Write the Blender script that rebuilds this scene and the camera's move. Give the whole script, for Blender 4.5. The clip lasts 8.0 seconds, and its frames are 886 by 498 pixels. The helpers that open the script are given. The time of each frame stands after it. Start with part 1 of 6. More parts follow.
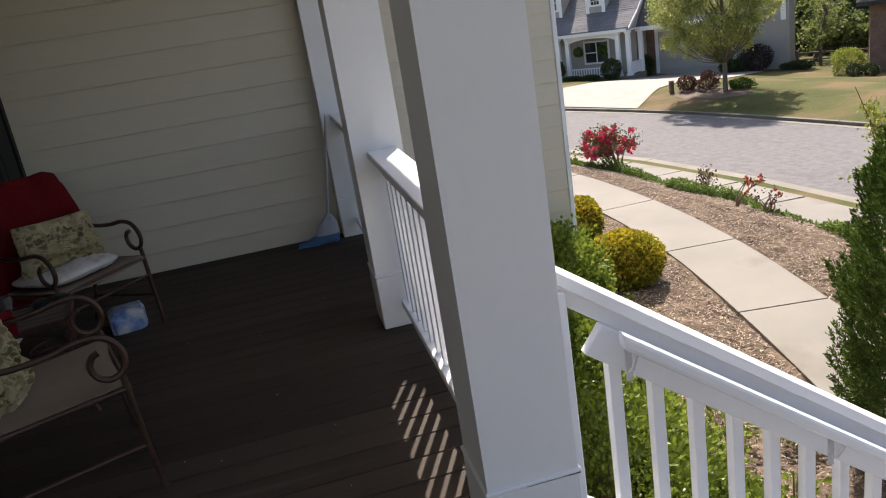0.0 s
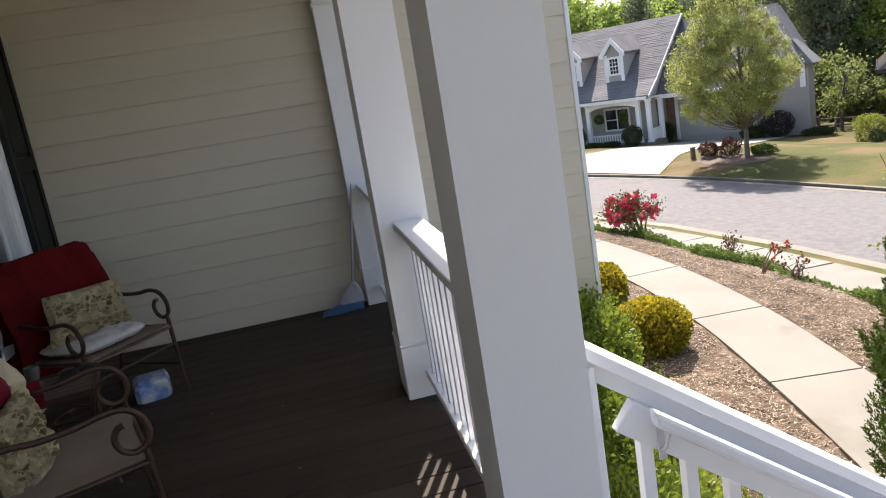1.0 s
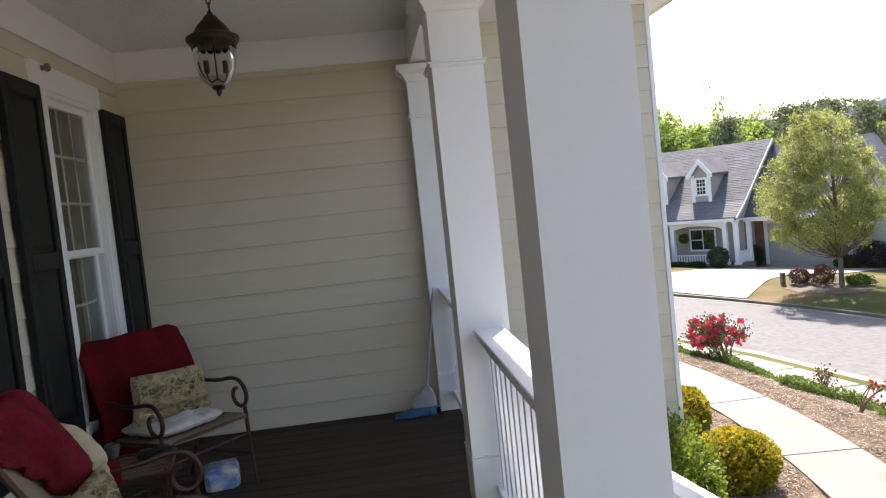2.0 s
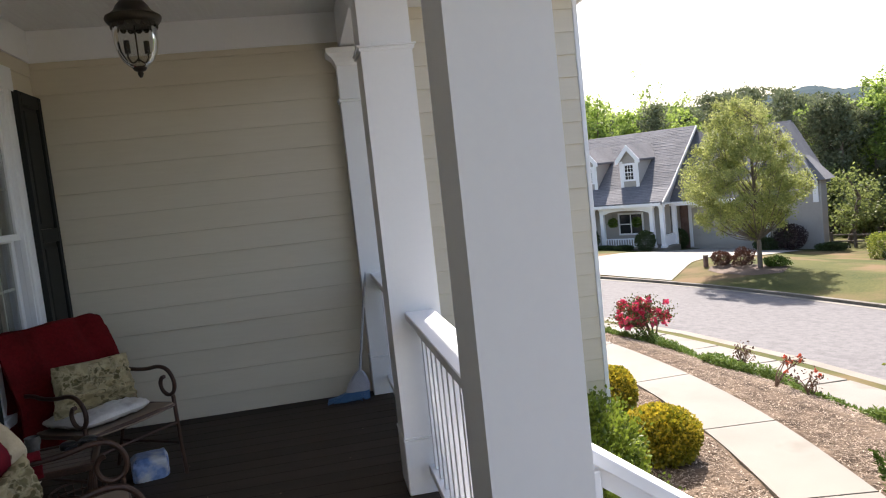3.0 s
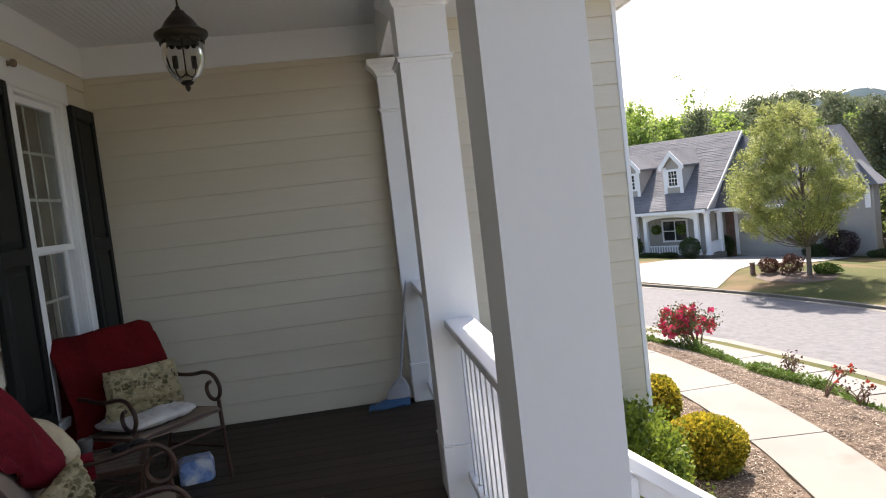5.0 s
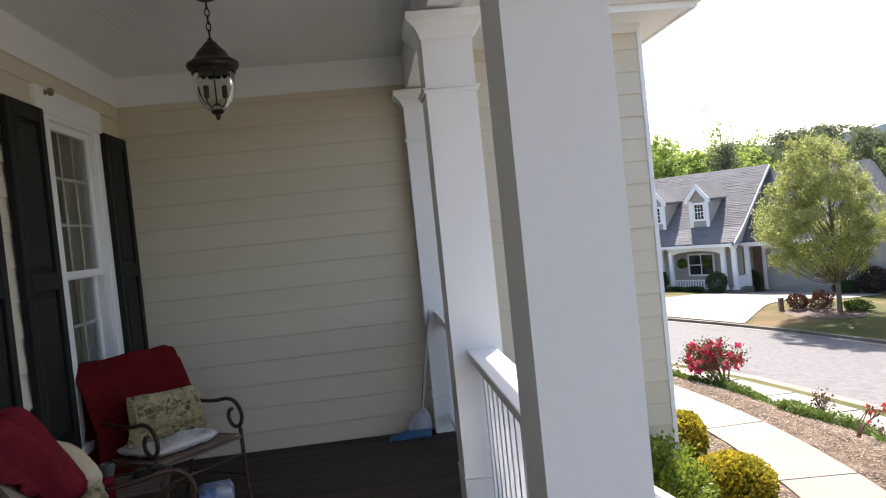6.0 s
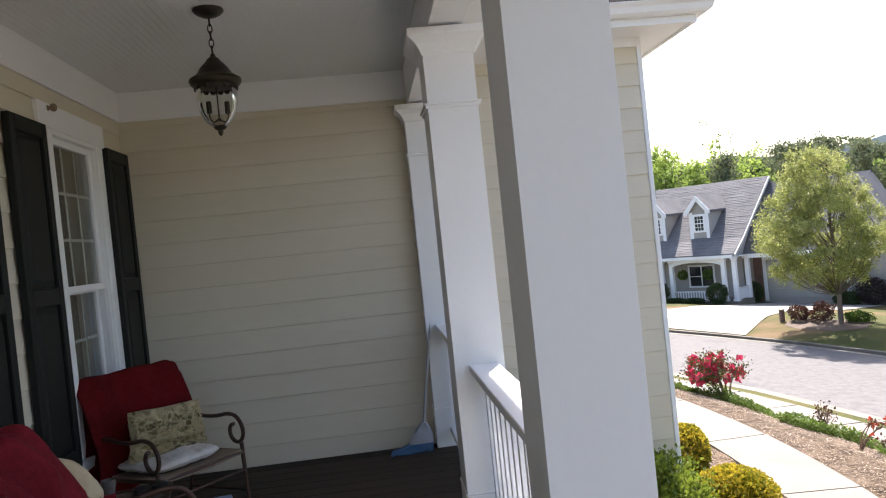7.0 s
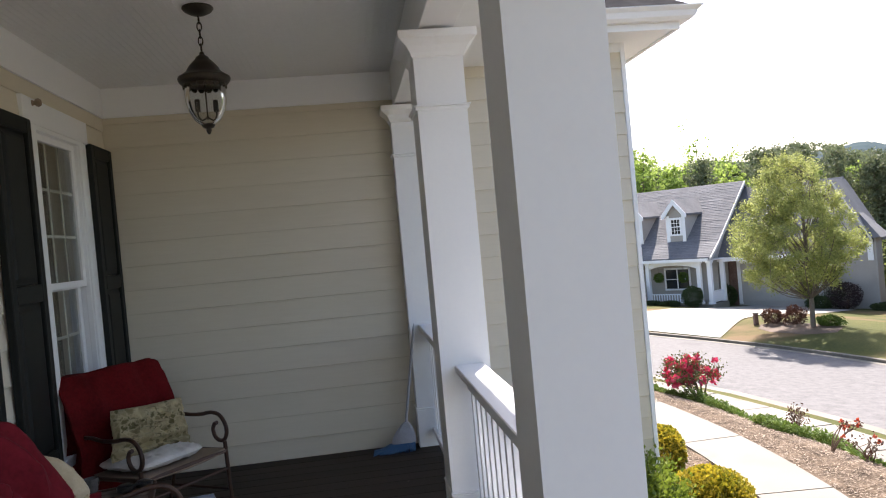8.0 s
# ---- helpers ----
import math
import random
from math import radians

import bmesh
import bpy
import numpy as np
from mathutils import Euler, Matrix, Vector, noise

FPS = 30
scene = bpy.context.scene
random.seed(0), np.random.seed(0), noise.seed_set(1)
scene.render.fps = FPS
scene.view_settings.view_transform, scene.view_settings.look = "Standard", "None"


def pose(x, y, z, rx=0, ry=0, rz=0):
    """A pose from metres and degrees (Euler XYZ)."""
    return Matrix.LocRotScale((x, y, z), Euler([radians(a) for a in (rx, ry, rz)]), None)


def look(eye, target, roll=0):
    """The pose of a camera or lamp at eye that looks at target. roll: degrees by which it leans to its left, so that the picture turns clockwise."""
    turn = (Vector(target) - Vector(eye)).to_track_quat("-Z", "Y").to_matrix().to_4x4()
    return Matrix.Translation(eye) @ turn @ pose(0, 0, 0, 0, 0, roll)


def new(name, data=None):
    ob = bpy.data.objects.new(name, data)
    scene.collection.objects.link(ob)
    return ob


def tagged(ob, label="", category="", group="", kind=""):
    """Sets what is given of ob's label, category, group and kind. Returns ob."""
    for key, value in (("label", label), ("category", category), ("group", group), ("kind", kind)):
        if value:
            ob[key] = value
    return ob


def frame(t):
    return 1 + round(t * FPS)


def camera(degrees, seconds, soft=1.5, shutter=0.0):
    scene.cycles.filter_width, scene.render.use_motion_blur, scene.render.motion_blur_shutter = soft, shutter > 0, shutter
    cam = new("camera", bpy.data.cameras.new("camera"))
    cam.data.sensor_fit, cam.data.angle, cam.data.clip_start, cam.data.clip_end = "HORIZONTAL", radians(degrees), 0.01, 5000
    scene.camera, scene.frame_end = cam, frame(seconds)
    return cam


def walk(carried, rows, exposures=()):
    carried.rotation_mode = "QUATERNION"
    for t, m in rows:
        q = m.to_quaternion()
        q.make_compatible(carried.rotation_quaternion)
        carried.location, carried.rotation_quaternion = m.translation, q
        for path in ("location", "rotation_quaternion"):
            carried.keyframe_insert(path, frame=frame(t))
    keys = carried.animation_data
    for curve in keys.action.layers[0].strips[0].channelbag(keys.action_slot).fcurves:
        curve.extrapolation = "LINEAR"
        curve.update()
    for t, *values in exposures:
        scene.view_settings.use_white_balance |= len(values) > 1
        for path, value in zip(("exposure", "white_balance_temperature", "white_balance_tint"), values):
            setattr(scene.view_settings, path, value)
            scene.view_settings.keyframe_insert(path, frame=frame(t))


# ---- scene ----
cam = camera(62.0, 8.0, soft=1.1)
PATH = [
    (0, (1.777, 0.831, 1.447), (2.139, 2.701, 0.840), -9.2),
    (0.2, (1.774, 0.828, 1.457), (2.039, 2.735, 0.913), -9.1),
    (0.4, (1.774, 0.851, 1.474), (1.999, 2.797, 1.071), -8.5),
    (0.5, (1.785, 0.843, 1.464), (2.041, 2.785, 1.058), -8.9),
    (0.7, (1.791, 0.835, 1.464), (2.135, 2.754, 1.014), -8.7),
    (1, (1.770, 0.841, 1.472), (2.110, 2.765, 1.041), -9.4),
    (1.2, (1.761, 0.860, 1.472), (2.007, 2.821, 1.165), -8.3),
    (1.5, (1.742, 0.837, 1.487), (1.952, 2.817, 1.303), -6.4),
    (1.7, (1.739, 0.833, 1.487), (1.917, 2.821, 1.365), -6.0),
    (2.8, (1.751, 0.816, 1.480), (2.043, 2.789, 1.334), -6.1),
    (3, (1.755, 0.805, 1.478), (2.106, 2.766, 1.298), -6.1),
    (3.5, (1.759, 0.778, 1.471), (2.155, 2.724, 1.233), -6.1),
    (4, (1.759, 0.781, 1.477), (2.087, 2.742, 1.254), -6.6),
    (4.5, (1.758, 0.775, 1.480), (2.063, 2.742, 1.289), -6.7),
    (5, (1.761, 0.772, 1.480), (2.005, 2.752, 1.333), -6.5),
    (5.2, (1.758, 0.769, 1.471), (1.988, 2.751, 1.342), -6.6),
    (6.3, (1.759, 0.778, 1.477), (1.939, 2.769, 1.436), -5.8),
    (6.5, (1.754, 0.779, 1.493), (1.932, 2.770, 1.457), -6.0),
    (7, (1.752, 0.774, 1.491), (1.945, 2.765, 1.465), -5.9),
    (7.5, (1.730, 0.761, 1.500), (1.928, 2.751, 1.481), -5.2),
    (8, (1.704, 0.750, 1.500), (1.956, 2.734, 1.469), -5.2),
]
walk(cam, [(t, look(eye, target, roll)) for t, eye, target, roll in PATH],
     exposures=[(0.0, 1.06, 7050, 15), (0.3, 1.40, 7050, 15), (0.5, 1.60, 7000, 15), (0.8, 1.45, 7000, 15), (1.0, 1.42, 7000, 15), (1.7, 1.64, 6850, 15), (3.0, 1.50, 6850, 15), (3.6, 1.35, 6850, 15), (5.0, 1.53, 6850, 15), (6.5, 1.65, 6750, 15), (8.0, 1.67, 6750, 15)])

# ---- world and sun ----
SUN = Vector((0.361, 0.808, 1.0)).normalized()
world = bpy.data.worlds.new("sky")
scene.world = world
world.use_nodes = True
wn = world.node_tree.nodes
sky = wn.new("ShaderNodeTexSky")
sky.sky_type, sky.sun_disc = "NISHITA", False
sky.sun_elevation, sky.sun_rotation = math.asin(SUN.z), math.atan2(SUN.x, SUN.y)
sky.air_density, sky.dust_density = 1.0, 2.0
wn["Background"].inputs["Strength"].default_value = 0.105
world.node_tree.links.new(sky.outputs["Color"], wn["Background"].inputs["Color"])
sun = new("sun", bpy.data.lights.new("sun", "SUN"))
sun.data.energy, sun.data.angle, sun.data.color = 4.1, radians(0.53), (1.0, 0.96, 0.90)
sun.matrix_basis = look(SUN * 60, (0, 0, 0))


# ---- materials ----
def material(name, c1, c2, scale=4.0, rough=0.6, bump=0.0, fine=60.0, metal=0.0, stretch=(1, 1, 1), island=0.0, piece=0.0,
             spot=None, spot_scale=1.5, spot_at=0.62, cells=None, cell_scale=24.0, coat=0.0, through_light=0.0, spec=0.5):
    """A two-scale noise material: c1 to c2 over large and fine grain, with worn or stained spots."""
    m = bpy.data.materials.new(name)
    m.use_nodes = True
    nodes, link = m.node_tree.nodes, m.node_tree.links.new
    bsdf = nodes["Principled BSDF"]
    geo = nodes.new("ShaderNodeNewGeometry")
    mapping = nodes.new("ShaderNodeMapping")
    mapping.inputs["Scale"].default_value = stretch
    link(geo.outputs["Position"], mapping.inputs["Vector"])

    def noise_tex(s, detail=5.0):
        n = nodes.new("ShaderNodeTexNoise")
        n.inputs["Scale"].default_value, n.inputs["Detail"].default_value = s, detail
        link(mapping.outputs["Vector"], n.inputs["Vector"])
        return n.outputs["Fac"]

    def mix(kind, fac, a, b):
        x = nodes.new("ShaderNodeMix")
        x.data_type, x.blend_type = "RGBA", kind
        for sock, value in ((x.inputs[0], fac), (x.inputs[6], a), (x.inputs[7], b)):
            if isinstance(value, bpy.types.NodeSocket):
                link(value, sock)
            else:
                sock.default_value = value
        return x.outputs[2]

    def mathop(op, a, b):
        x = nodes.new("ShaderNodeMath")
        x.operation = op
        for sock, value in zip(x.inputs, (a, b)):
            if isinstance(value, bpy.types.NodeSocket):
                link(value, sock)
            else:
                sock.default_value = value
        return x.outputs[0]

    def ramp(fac, lo, hi):
        r = nodes.new("ShaderNodeMapRange")
        r.inputs[1].default_value, r.inputs[2].default_value = lo, hi
        link(fac, r.inputs[0])
        return r.outputs[0]

    large, small = noise_tex(scale), noise_tex(fine, 3.0)
    both = mathop("ADD", mathop("MULTIPLY", large, 0.6), mathop("MULTIPLY", small, 0.4))
    fac = ramp(both, 0.34, 0.66)
    if island:
        fac = mathop("ADD", mathop("MULTIPLY", fac, 1 - island), mathop("MULTIPLY", geo.outputs["Random Per Island"], island))
    if piece:
        info = nodes.new("ShaderNodeObjectInfo")
        fac = mathop("ADD", mathop("MULTIPLY", fac, 1 - piece), mathop("MULTIPLY", info.outputs["Random"], piece))
    colour = mix("MIX", fac, (*c1, 1), (*c2, 1))
    if spot:
        colour = mix("MIX", ramp(noise_tex(spot_scale, 6.0), spot_at, spot_at + 0.12), colour, (*spot, 1))
    if cells:
        wave = nodes.new("ShaderNodeVectorMath")
        wave.operation = "MULTIPLY_ADD"
        warp = nodes.new("ShaderNodeTexNoise")
        warp.inputs["Scale"].default_value = 30.0
        link(mapping.outputs["Vector"], warp.inputs["Vector"])
        link(warp.outputs["Color"], wave.inputs[0])
        wave.inputs[1].default_value = (0.06, 0.06, 0.06)
        link(mapping.outputs["Vector"], wave.inputs[2])
        vor = nodes.new("ShaderNodeTexVoronoi")
        vor.feature = "DISTANCE_TO_EDGE"
        vor.inputs["Scale"].default_value = cell_scale
        link(wave.outputs[0], vor.inputs["Vector"])
        tone = nodes.new("ShaderNodeTexVoronoi")
        tone.inputs["Scale"].default_value = cell_scale
        link(wave.outputs[0], tone.inputs["Vector"])
        split = nodes.new("ShaderNodeSeparateColor")
        link(tone.outputs["Color"], split.inputs[0])
        leaf = mix("MIX", split.outputs[0], (*cells[0], 1), (*cells[1], 1))
        colour = mix("MIX", ramp(vor.outputs["Distance"], 0.0, 0.20), colour, leaf)
    link(colour, bsdf.inputs["Base Color"])
    bsdf.inputs["Metallic"].default_value = metal
    bsdf.inputs["Specular IOR Level"].default_value = spec
    bsdf.inputs["Coat Weight"].default_value = coat
    link(ramp(both, -1.0, 2.0), bsdf.inputs["Roughness"])
    rr = bsdf.inputs["Roughness"].links[0].from_node
    rr.inputs[3].default_value, rr.inputs[4].default_value = max(0.02, rough - 0.2), min(1.0, rough + 0.2)
    if bump:
        b = nodes.new("ShaderNodeBump")
        b.inputs["Strength"].default_value, b.inputs["Distance"].default_value = 0.6, bump
        link(both, b.inputs["Height"])
        link(b.outputs["Normal"], bsdf.inputs["Normal"])
    if through_light:
        tr = nodes.new("ShaderNodeBsdfTranslucent")
        link(colour, tr.inputs["Color"])
        ms = nodes.new("ShaderNodeMixShader")
        ms.inputs[0].default_value = through_light
        link(bsdf.outputs[0], ms.inputs[1])
        link(tr.outputs[0], ms.inputs[2])
        link(ms.outputs[0], nodes["Material Output"].inputs["Surface"])
    return m


def glass_material(name, tint, rough=0.02):
    m = bpy.data.materials.new(name)
    m.use_nodes = True
    b = m.node_tree.nodes["Principled BSDF"]
    b.inputs["Base Color"].default_value = (*tint, 1)
    b.inputs["Transmission Weight"].default_value, b.inputs["Roughness"].default_value, b.inputs["IOR"].default_value = 1.0, rough, 1.45
    return m


def thicken(bm, depth):
    """Gives an open sheet a depth: a second skin behind it and a rim between the two."""
    bmesh.ops.recalc_face_normals(bm, faces=bm.faces[:])
    bm.normal_update()
    faces, rim = bm.faces[:], [e for e in bm.edges if e.is_boundary]
    twin = {v: bm.verts.new(v.co - v.normal * depth) for v in bm.verts[:]}
    for f in faces:
        bm.faces.new([twin[v] for v in reversed(f.verts)])
    for e in rim:
        a, b = e.verts
        bm.faces.new((a, b, twin[b], twin[a]))
    bmesh.ops.recalc_face_normals(bm, faces=bm.faces[:])
    return bm


def thin_glass(name):
    """Clear thin glass: light goes straight on, with a mirror gloss that grows to the rim."""
    m = bpy.data.materials.new(name)
    m.use_nodes = True
    nodes, link = m.node_tree.nodes, m.node_tree.links.new
    clear, gloss, mixed, rim = nodes.new("ShaderNodeBsdfTransparent"), nodes.new("ShaderNodeBsdfGlossy"), nodes.new("ShaderNodeMixShader"), nodes.new("ShaderNodeFresnel")
    clear.inputs[0].default_value = (0.86, 0.86, 0.84, 1)
    gloss.inputs["Roughness"].default_value = 0.12
    rim.inputs[0].default_value = 1.28
    link(rim.outputs[0], mixed.inputs[0])
    link(clear.outputs[0], mixed.inputs[1])
    link(gloss.outputs[0], mixed.inputs[2])
    link(mixed.outputs[0], nodes["Material Output"].inputs["Surface"])
    return m


M_THINGLASS = thin_glass("thin clear glass")
M_WHITE = material("white paint", (0.862, 0.878, 0.912), (0.892, 0.906, 0.930), 1.5, 0.45, 0.0006, 40, spot=(0.74, 0.72, 0.69), spot_scale=2.3, spot_at=0.70)
M_CEIL = material("ceiling paint", (0.75, 0.76, 0.77), (0.81, 0.82, 0.83), 1.0, 0.5, 0.0004, 30)
M_SIDING = material("cream siding paint", (0.655, 0.598, 0.490), (0.715, 0.658, 0.547), 0.9, 0.55, 0.0012, 26, stretch=(0.25, 0.25, 2.5), piece=0.25)
M_DECK = material("dark stained decking", (0.026, 0.0185, 0.0135), (0.076, 0.058, 0.045), 2.0, 0.62, 0.0018, 45, stretch=(0.15, 2.5, 1), piece=0.4, spot=(0.095, 0.085, 0.078), spot_scale=2.0, spot_at=0.68, spec=0.14)
M_SHUTTER = material("black shutter paint", (0.006, 0.008, 0.008), (0.013, 0.015, 0.014), 3, 0.55, 0.0003, 60, spec=0.25)
M_IRON = material("bronze painted iron", (0.034, 0.017, 0.012), (0.088, 0.042, 0.027), 9, 0.45, 0.0008, 120, metal=0.3, spot=(0.02, 0.014, 0.012), spot_scale=14)
M_SLING = material("tan woven sling", (0.23, 0.17, 0.125), (0.31, 0.24, 0.18), 5, 0.8, 0.001, 220)
M_SLAT = material("brown table slats", (0.075, 0.055, 0.045), (0.14, 0.105, 0.085), 6, 0.6, 0.001, 80)
# Red cloth in two tones: nearer throw coloured as lit, farther as shaded.
M_CRIMSON_LIT = material("crimson cloth brightened for light", (0.115, 0.006, 0.012), (0.20, 0.012, 0.022), 5, 0.85, 0.002, 60, spec=0.15)
M_RED_SHADED = material("red cloth darkened for shade", (0.070, 0.0035, 0.004), (0.135, 0.007, 0.009), 6, 0.9, 0.004, 70, spec=0.1)
M_CREAMCLOTH = material("cream cloth", (0.48, 0.39, 0.25), (0.58, 0.48, 0.33), 6, 0.9, 0.002, 90)
M_WHITECLOTH = material("white cushion cloth", (0.57, 0.55, 0.53), (0.69, 0.67, 0.65), 6, 0.9, 0.002, 70)
M_FLORAL = material("leaf-print cushion cloth", (0.33, 0.27, 0.155), (0.48, 0.41, 0.26), 8, 0.85, 0.002, 90, cells=((0.095, 0.08, 0.03), (0.46, 0.385, 0.225)), cell_scale=25, spec=0.2)
M_LAMP = material("aged bronze", (0.018, 0.015, 0.012), (0.055, 0.044, 0.032), 14, 0.42, 0.0006, 160, metal=0.5, spot=(0.012, 0.011, 0.010), spot_scale=10)
M_BLUE = material("blue plastic", (0.035, 0.12, 0.27), (0.06, 0.17, 0.35), 8, 0.4, 0.0004, 120)
M_PALEBLUE = material("blue and white plastic bag", (0.10, 0.19, 0.46), (0.28, 0.42, 0.74), 10, 0.3, 0.004, 40, spot=(0.66, 0.70, 0.76), spot_scale=7.0, spot_at=0.50)
M_GREYPLASTIC = material("grey plastic", (0.36, 0.37, 0.42), (0.46, 0.47, 0.53), 8, 0.5, 0.0004, 90)
M_MUG = material("smoky glass", (0.10, 0.092, 0.085), (0.17, 0.16, 0.15), 10, 0.25, 0.0002, 90)
M_BLACK = material("black plastic", (0.012, 0.012, 0.014), (0.025, 0.025, 0.028), 10, 0.35, 0.0003, 150)
M_BRACKET = material("pale zinc", (0.55, 0.56, 0.58), (0.68, 0.69, 0.71), 30, 0.5, 0.0002, 200, metal=0.2)
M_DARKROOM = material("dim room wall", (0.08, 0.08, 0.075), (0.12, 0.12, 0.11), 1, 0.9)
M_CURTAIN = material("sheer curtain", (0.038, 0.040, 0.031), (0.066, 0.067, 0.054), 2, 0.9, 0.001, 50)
M_GRILLE = material("pale grille bars", (0.68, 0.71, 0.65), (0.76, 0.78, 0.72), 4, 0.5, 0.0002, 60)
M_DRIVE = material("new pale concrete", (0.27, 0.25, 0.22), (0.36, 0.335, 0.295), 1.1, 0.85, 0.002, 90, spot=(0.24, 0.215, 0.18), spot_scale=0.7, spot_at=0.62)
M_CONCRETE = material("pale concrete", (0.178, 0.164, 0.141), (0.242, 0.225, 0.195), 1.1, 0.85, 0.002, 90, spot=(0.16, 0.144, 0.118), spot_scale=0.9, spot_at=0.58)
M_ASPHALT = material("sun-bleached asphalt", (0.108, 0.103, 0.105), (0.178, 0.171, 0.172), 6, 0.88, 0.006, 26, spot=(0.098, 0.094, 0.098), spot_scale=0.5, spot_at=0.6, spec=0.25)
M_KERB = material("kerb concrete", (0.165, 0.150, 0.122), (0.25, 0.228, 0.19), 1.2, 0.9, 0.002, 70)
# Far kerb's base tone is darkened for its shaded face; spots are stains.
M_KERB_SHADED = material("stained kerb concrete darkened for shade", (0.105, 0.092, 0.072), (0.20, 0.178, 0.145), 1.6, 0.95, 0.003, 40, spot=(0.07, 0.066, 0.042), spot_scale=1.2, spot_at=0.58)
M_GRASS = material("lawn grass", (0.046, 0.060, 0.015), (0.118, 0.110, 0.036), 0.5, 0.95, 0.03, 16, spot=(0.165, 0.112, 0.060), spot_scale=0.30, spot_at=0.50, spec=0.1)
M_MULCH = material("pine mulch", (0.040, 0.028, 0.019), (0.21, 0.155, 0.112), 5.0, 0.95, 0.03, 30, spec=0.1)
M_CHIP = material("mulch chips", (0.080, 0.054, 0.038), (0.62, 0.505, 0.40), 1.4, 0.95, 0.0, 60, island=0.8, spec=0.15)
M_LEAF = material("shrub leaves", (0.026, 0.064, 0.008), (0.34, 0.42, 0.055), 3, 0.38, 0, 30, island=0.65, through_light=0.32)
M_LIGHTLEAF = material("light yellow-green leaves", (0.14, 0.19, 0.03), (0.42, 0.44, 0.09), 3, 0.5, 0, 30, island=0.6, through_light=0.3)
M_YELLOWLEAF = material("yellow-green leaves", (0.075, 0.105, 0.010), (0.42, 0.37, 0.03), 3, 0.45, 0, 30, island=0.6, through_light=0.3)
M_GOLDTIP = material("golden new leaves", (0.26, 0.20, 0.02), (0.66, 0.54, 0.05), 3, 0.45, 0, 30, island=0.8, through_light=0.3)
M_CONIFER = material("conifer sprays", (0.028, 0.060, 0.010), (0.155, 0.235, 0.042), 3, 0.7, 0, 30, island=0.6, through_light=0.18, spec=0.25)
M_DARKLEAF = material("dark evergreen leaves", (0.018, 0.035, 0.010), (0.075, 0.11, 0.028), 3, 0.6, 0, 30, island=0.6, through_light=0.1)
M_COVER = material("low juniper sprays", (0.08, 0.14, 0.025), (0.24, 0.33, 0.07), 3, 0.7, 0, 30, island=0.6, through_light=0.2)
M_TREELEAF = material("fresh spring leaves", (0.165, 0.205, 0.055), (0.52, 0.54, 0.19), 1, 0.5, 0, 10, island=0.6, through_light=0.5)
M_WOODLEAF = material("woodland leaves", (0.095, 0.175, 0.036), (0.46, 0.57, 0.14), 0.15, 0.6, 0, 2, island=0.5, through_light=0.5)
M_EDGELEAF = material("sapling leaves", (0.075, 0.105, 0.032), (0.34, 0.39, 0.125), 0.3, 0.6, 0, 3, island=0.6, through_light=0.45)
M_PINELEAF = material("pine needles", (0.066, 0.088, 0.046), (0.245, 0.275, 0.145), 0.2, 0.7, 0, 2, island=0.5, through_light=0.3)
M_BARK = material("grey-brown bark", (0.11, 0.085, 0.065), (0.22, 0.18, 0.145), 6, 0.9, 0.01, 30, stretch=(1, 1, 0.25))
M_TWIG = material("thin brown twigs", (0.12, 0.07, 0.045), (0.24, 0.16, 0.11), 12, 0.9, 0.002, 60)
M_PETAL = material("red rose petals", (0.55, 0.02, 0.08), (0.85, 0.11, 0.23), 8, 0.6, 0, 60, island=0.7, through_light=0.2)
M_ORANGEPETAL = material("orange-red petals", (0.60, 0.08, 0.04), (0.80, 0.22, 0.12), 8, 0.6, 0, 60, island=0.7, through_light=0.2)
M_REDLEAF = material("purple-red leaves", (0.05, 0.025, 0.02), (0.15, 0.06, 0.035), 3, 0.5, 0, 30, island=0.6, through_light=0.2)
M_ROSELEAF = material("rose leaves", (0.06, 0.06, 0.022), (0.17, 0.17, 0.05), 3, 0.5, 0, 30, island=0.6, through_light=0.2)
M_SOIL = material("dark bark soil", (0.055, 0.035, 0.025), (0.15, 0.10, 0.075), 1.5, 0.95, 0.02, 20)
M_ROOF = material("grey asphalt shingles", (0.095, 0.095, 0.104), (0.215, 0.213, 0.222), 0.8, 0.9, 0.006, 9, island=0.28)
M_DARKROOF = material("dark brown-grey shingles", (0.045, 0.042, 0.042), (0.10, 0.095, 0.093), 0.8, 1.0, 0.006, 9, spec=0.0)
M_GREYSIDING = material("grey house siding", (0.36, 0.34, 0.315), (0.43, 0.41, 0.385), 1, 0.8, 0.002, 20)
# Rake boards' paint is greyed to stand for the shade they lie in.
M_TRIM_SHADED = material("trim paint greyed for shade", (0.50, 0.49, 0.47), (0.60, 0.59, 0.57), 1.5, 0.6, 0.0006, 30)
M_DARKPURPLE = material("dark purple leaves", (0.018, 0.010, 0.011), (0.060, 0.030, 0.030), 3, 0.6, 0, 30, island=0.6, through_light=0.1)
M_BRICK = material("brown brick", (0.13, 0.075, 0.06), (0.24, 0.155, 0.13), 2, 0.9, 0.004, 14)
M_DOORRED = material("dark red door paint", (0.06, 0.012, 0.012), (0.09, 0.02, 0.018), 2, 0.5, 0, 20)
M_DARKGLASS = material("dark window glass", (0.02, 0.024, 0.028), (0.04, 0.045, 0.05), 1, 0.08, 0, 5)
M_GARAGE = material("garage door paint", (0.36, 0.35, 0.33), (0.42, 0.41, 0.39), 1, 0.6, 0.001, 20)
M_HILL = material("wooded hill tinted for haze", (0.055, 0.078, 0.088), (0.082, 0.106, 0.115), 0.02, 1.0, 0, 0.15, spec=0.0)


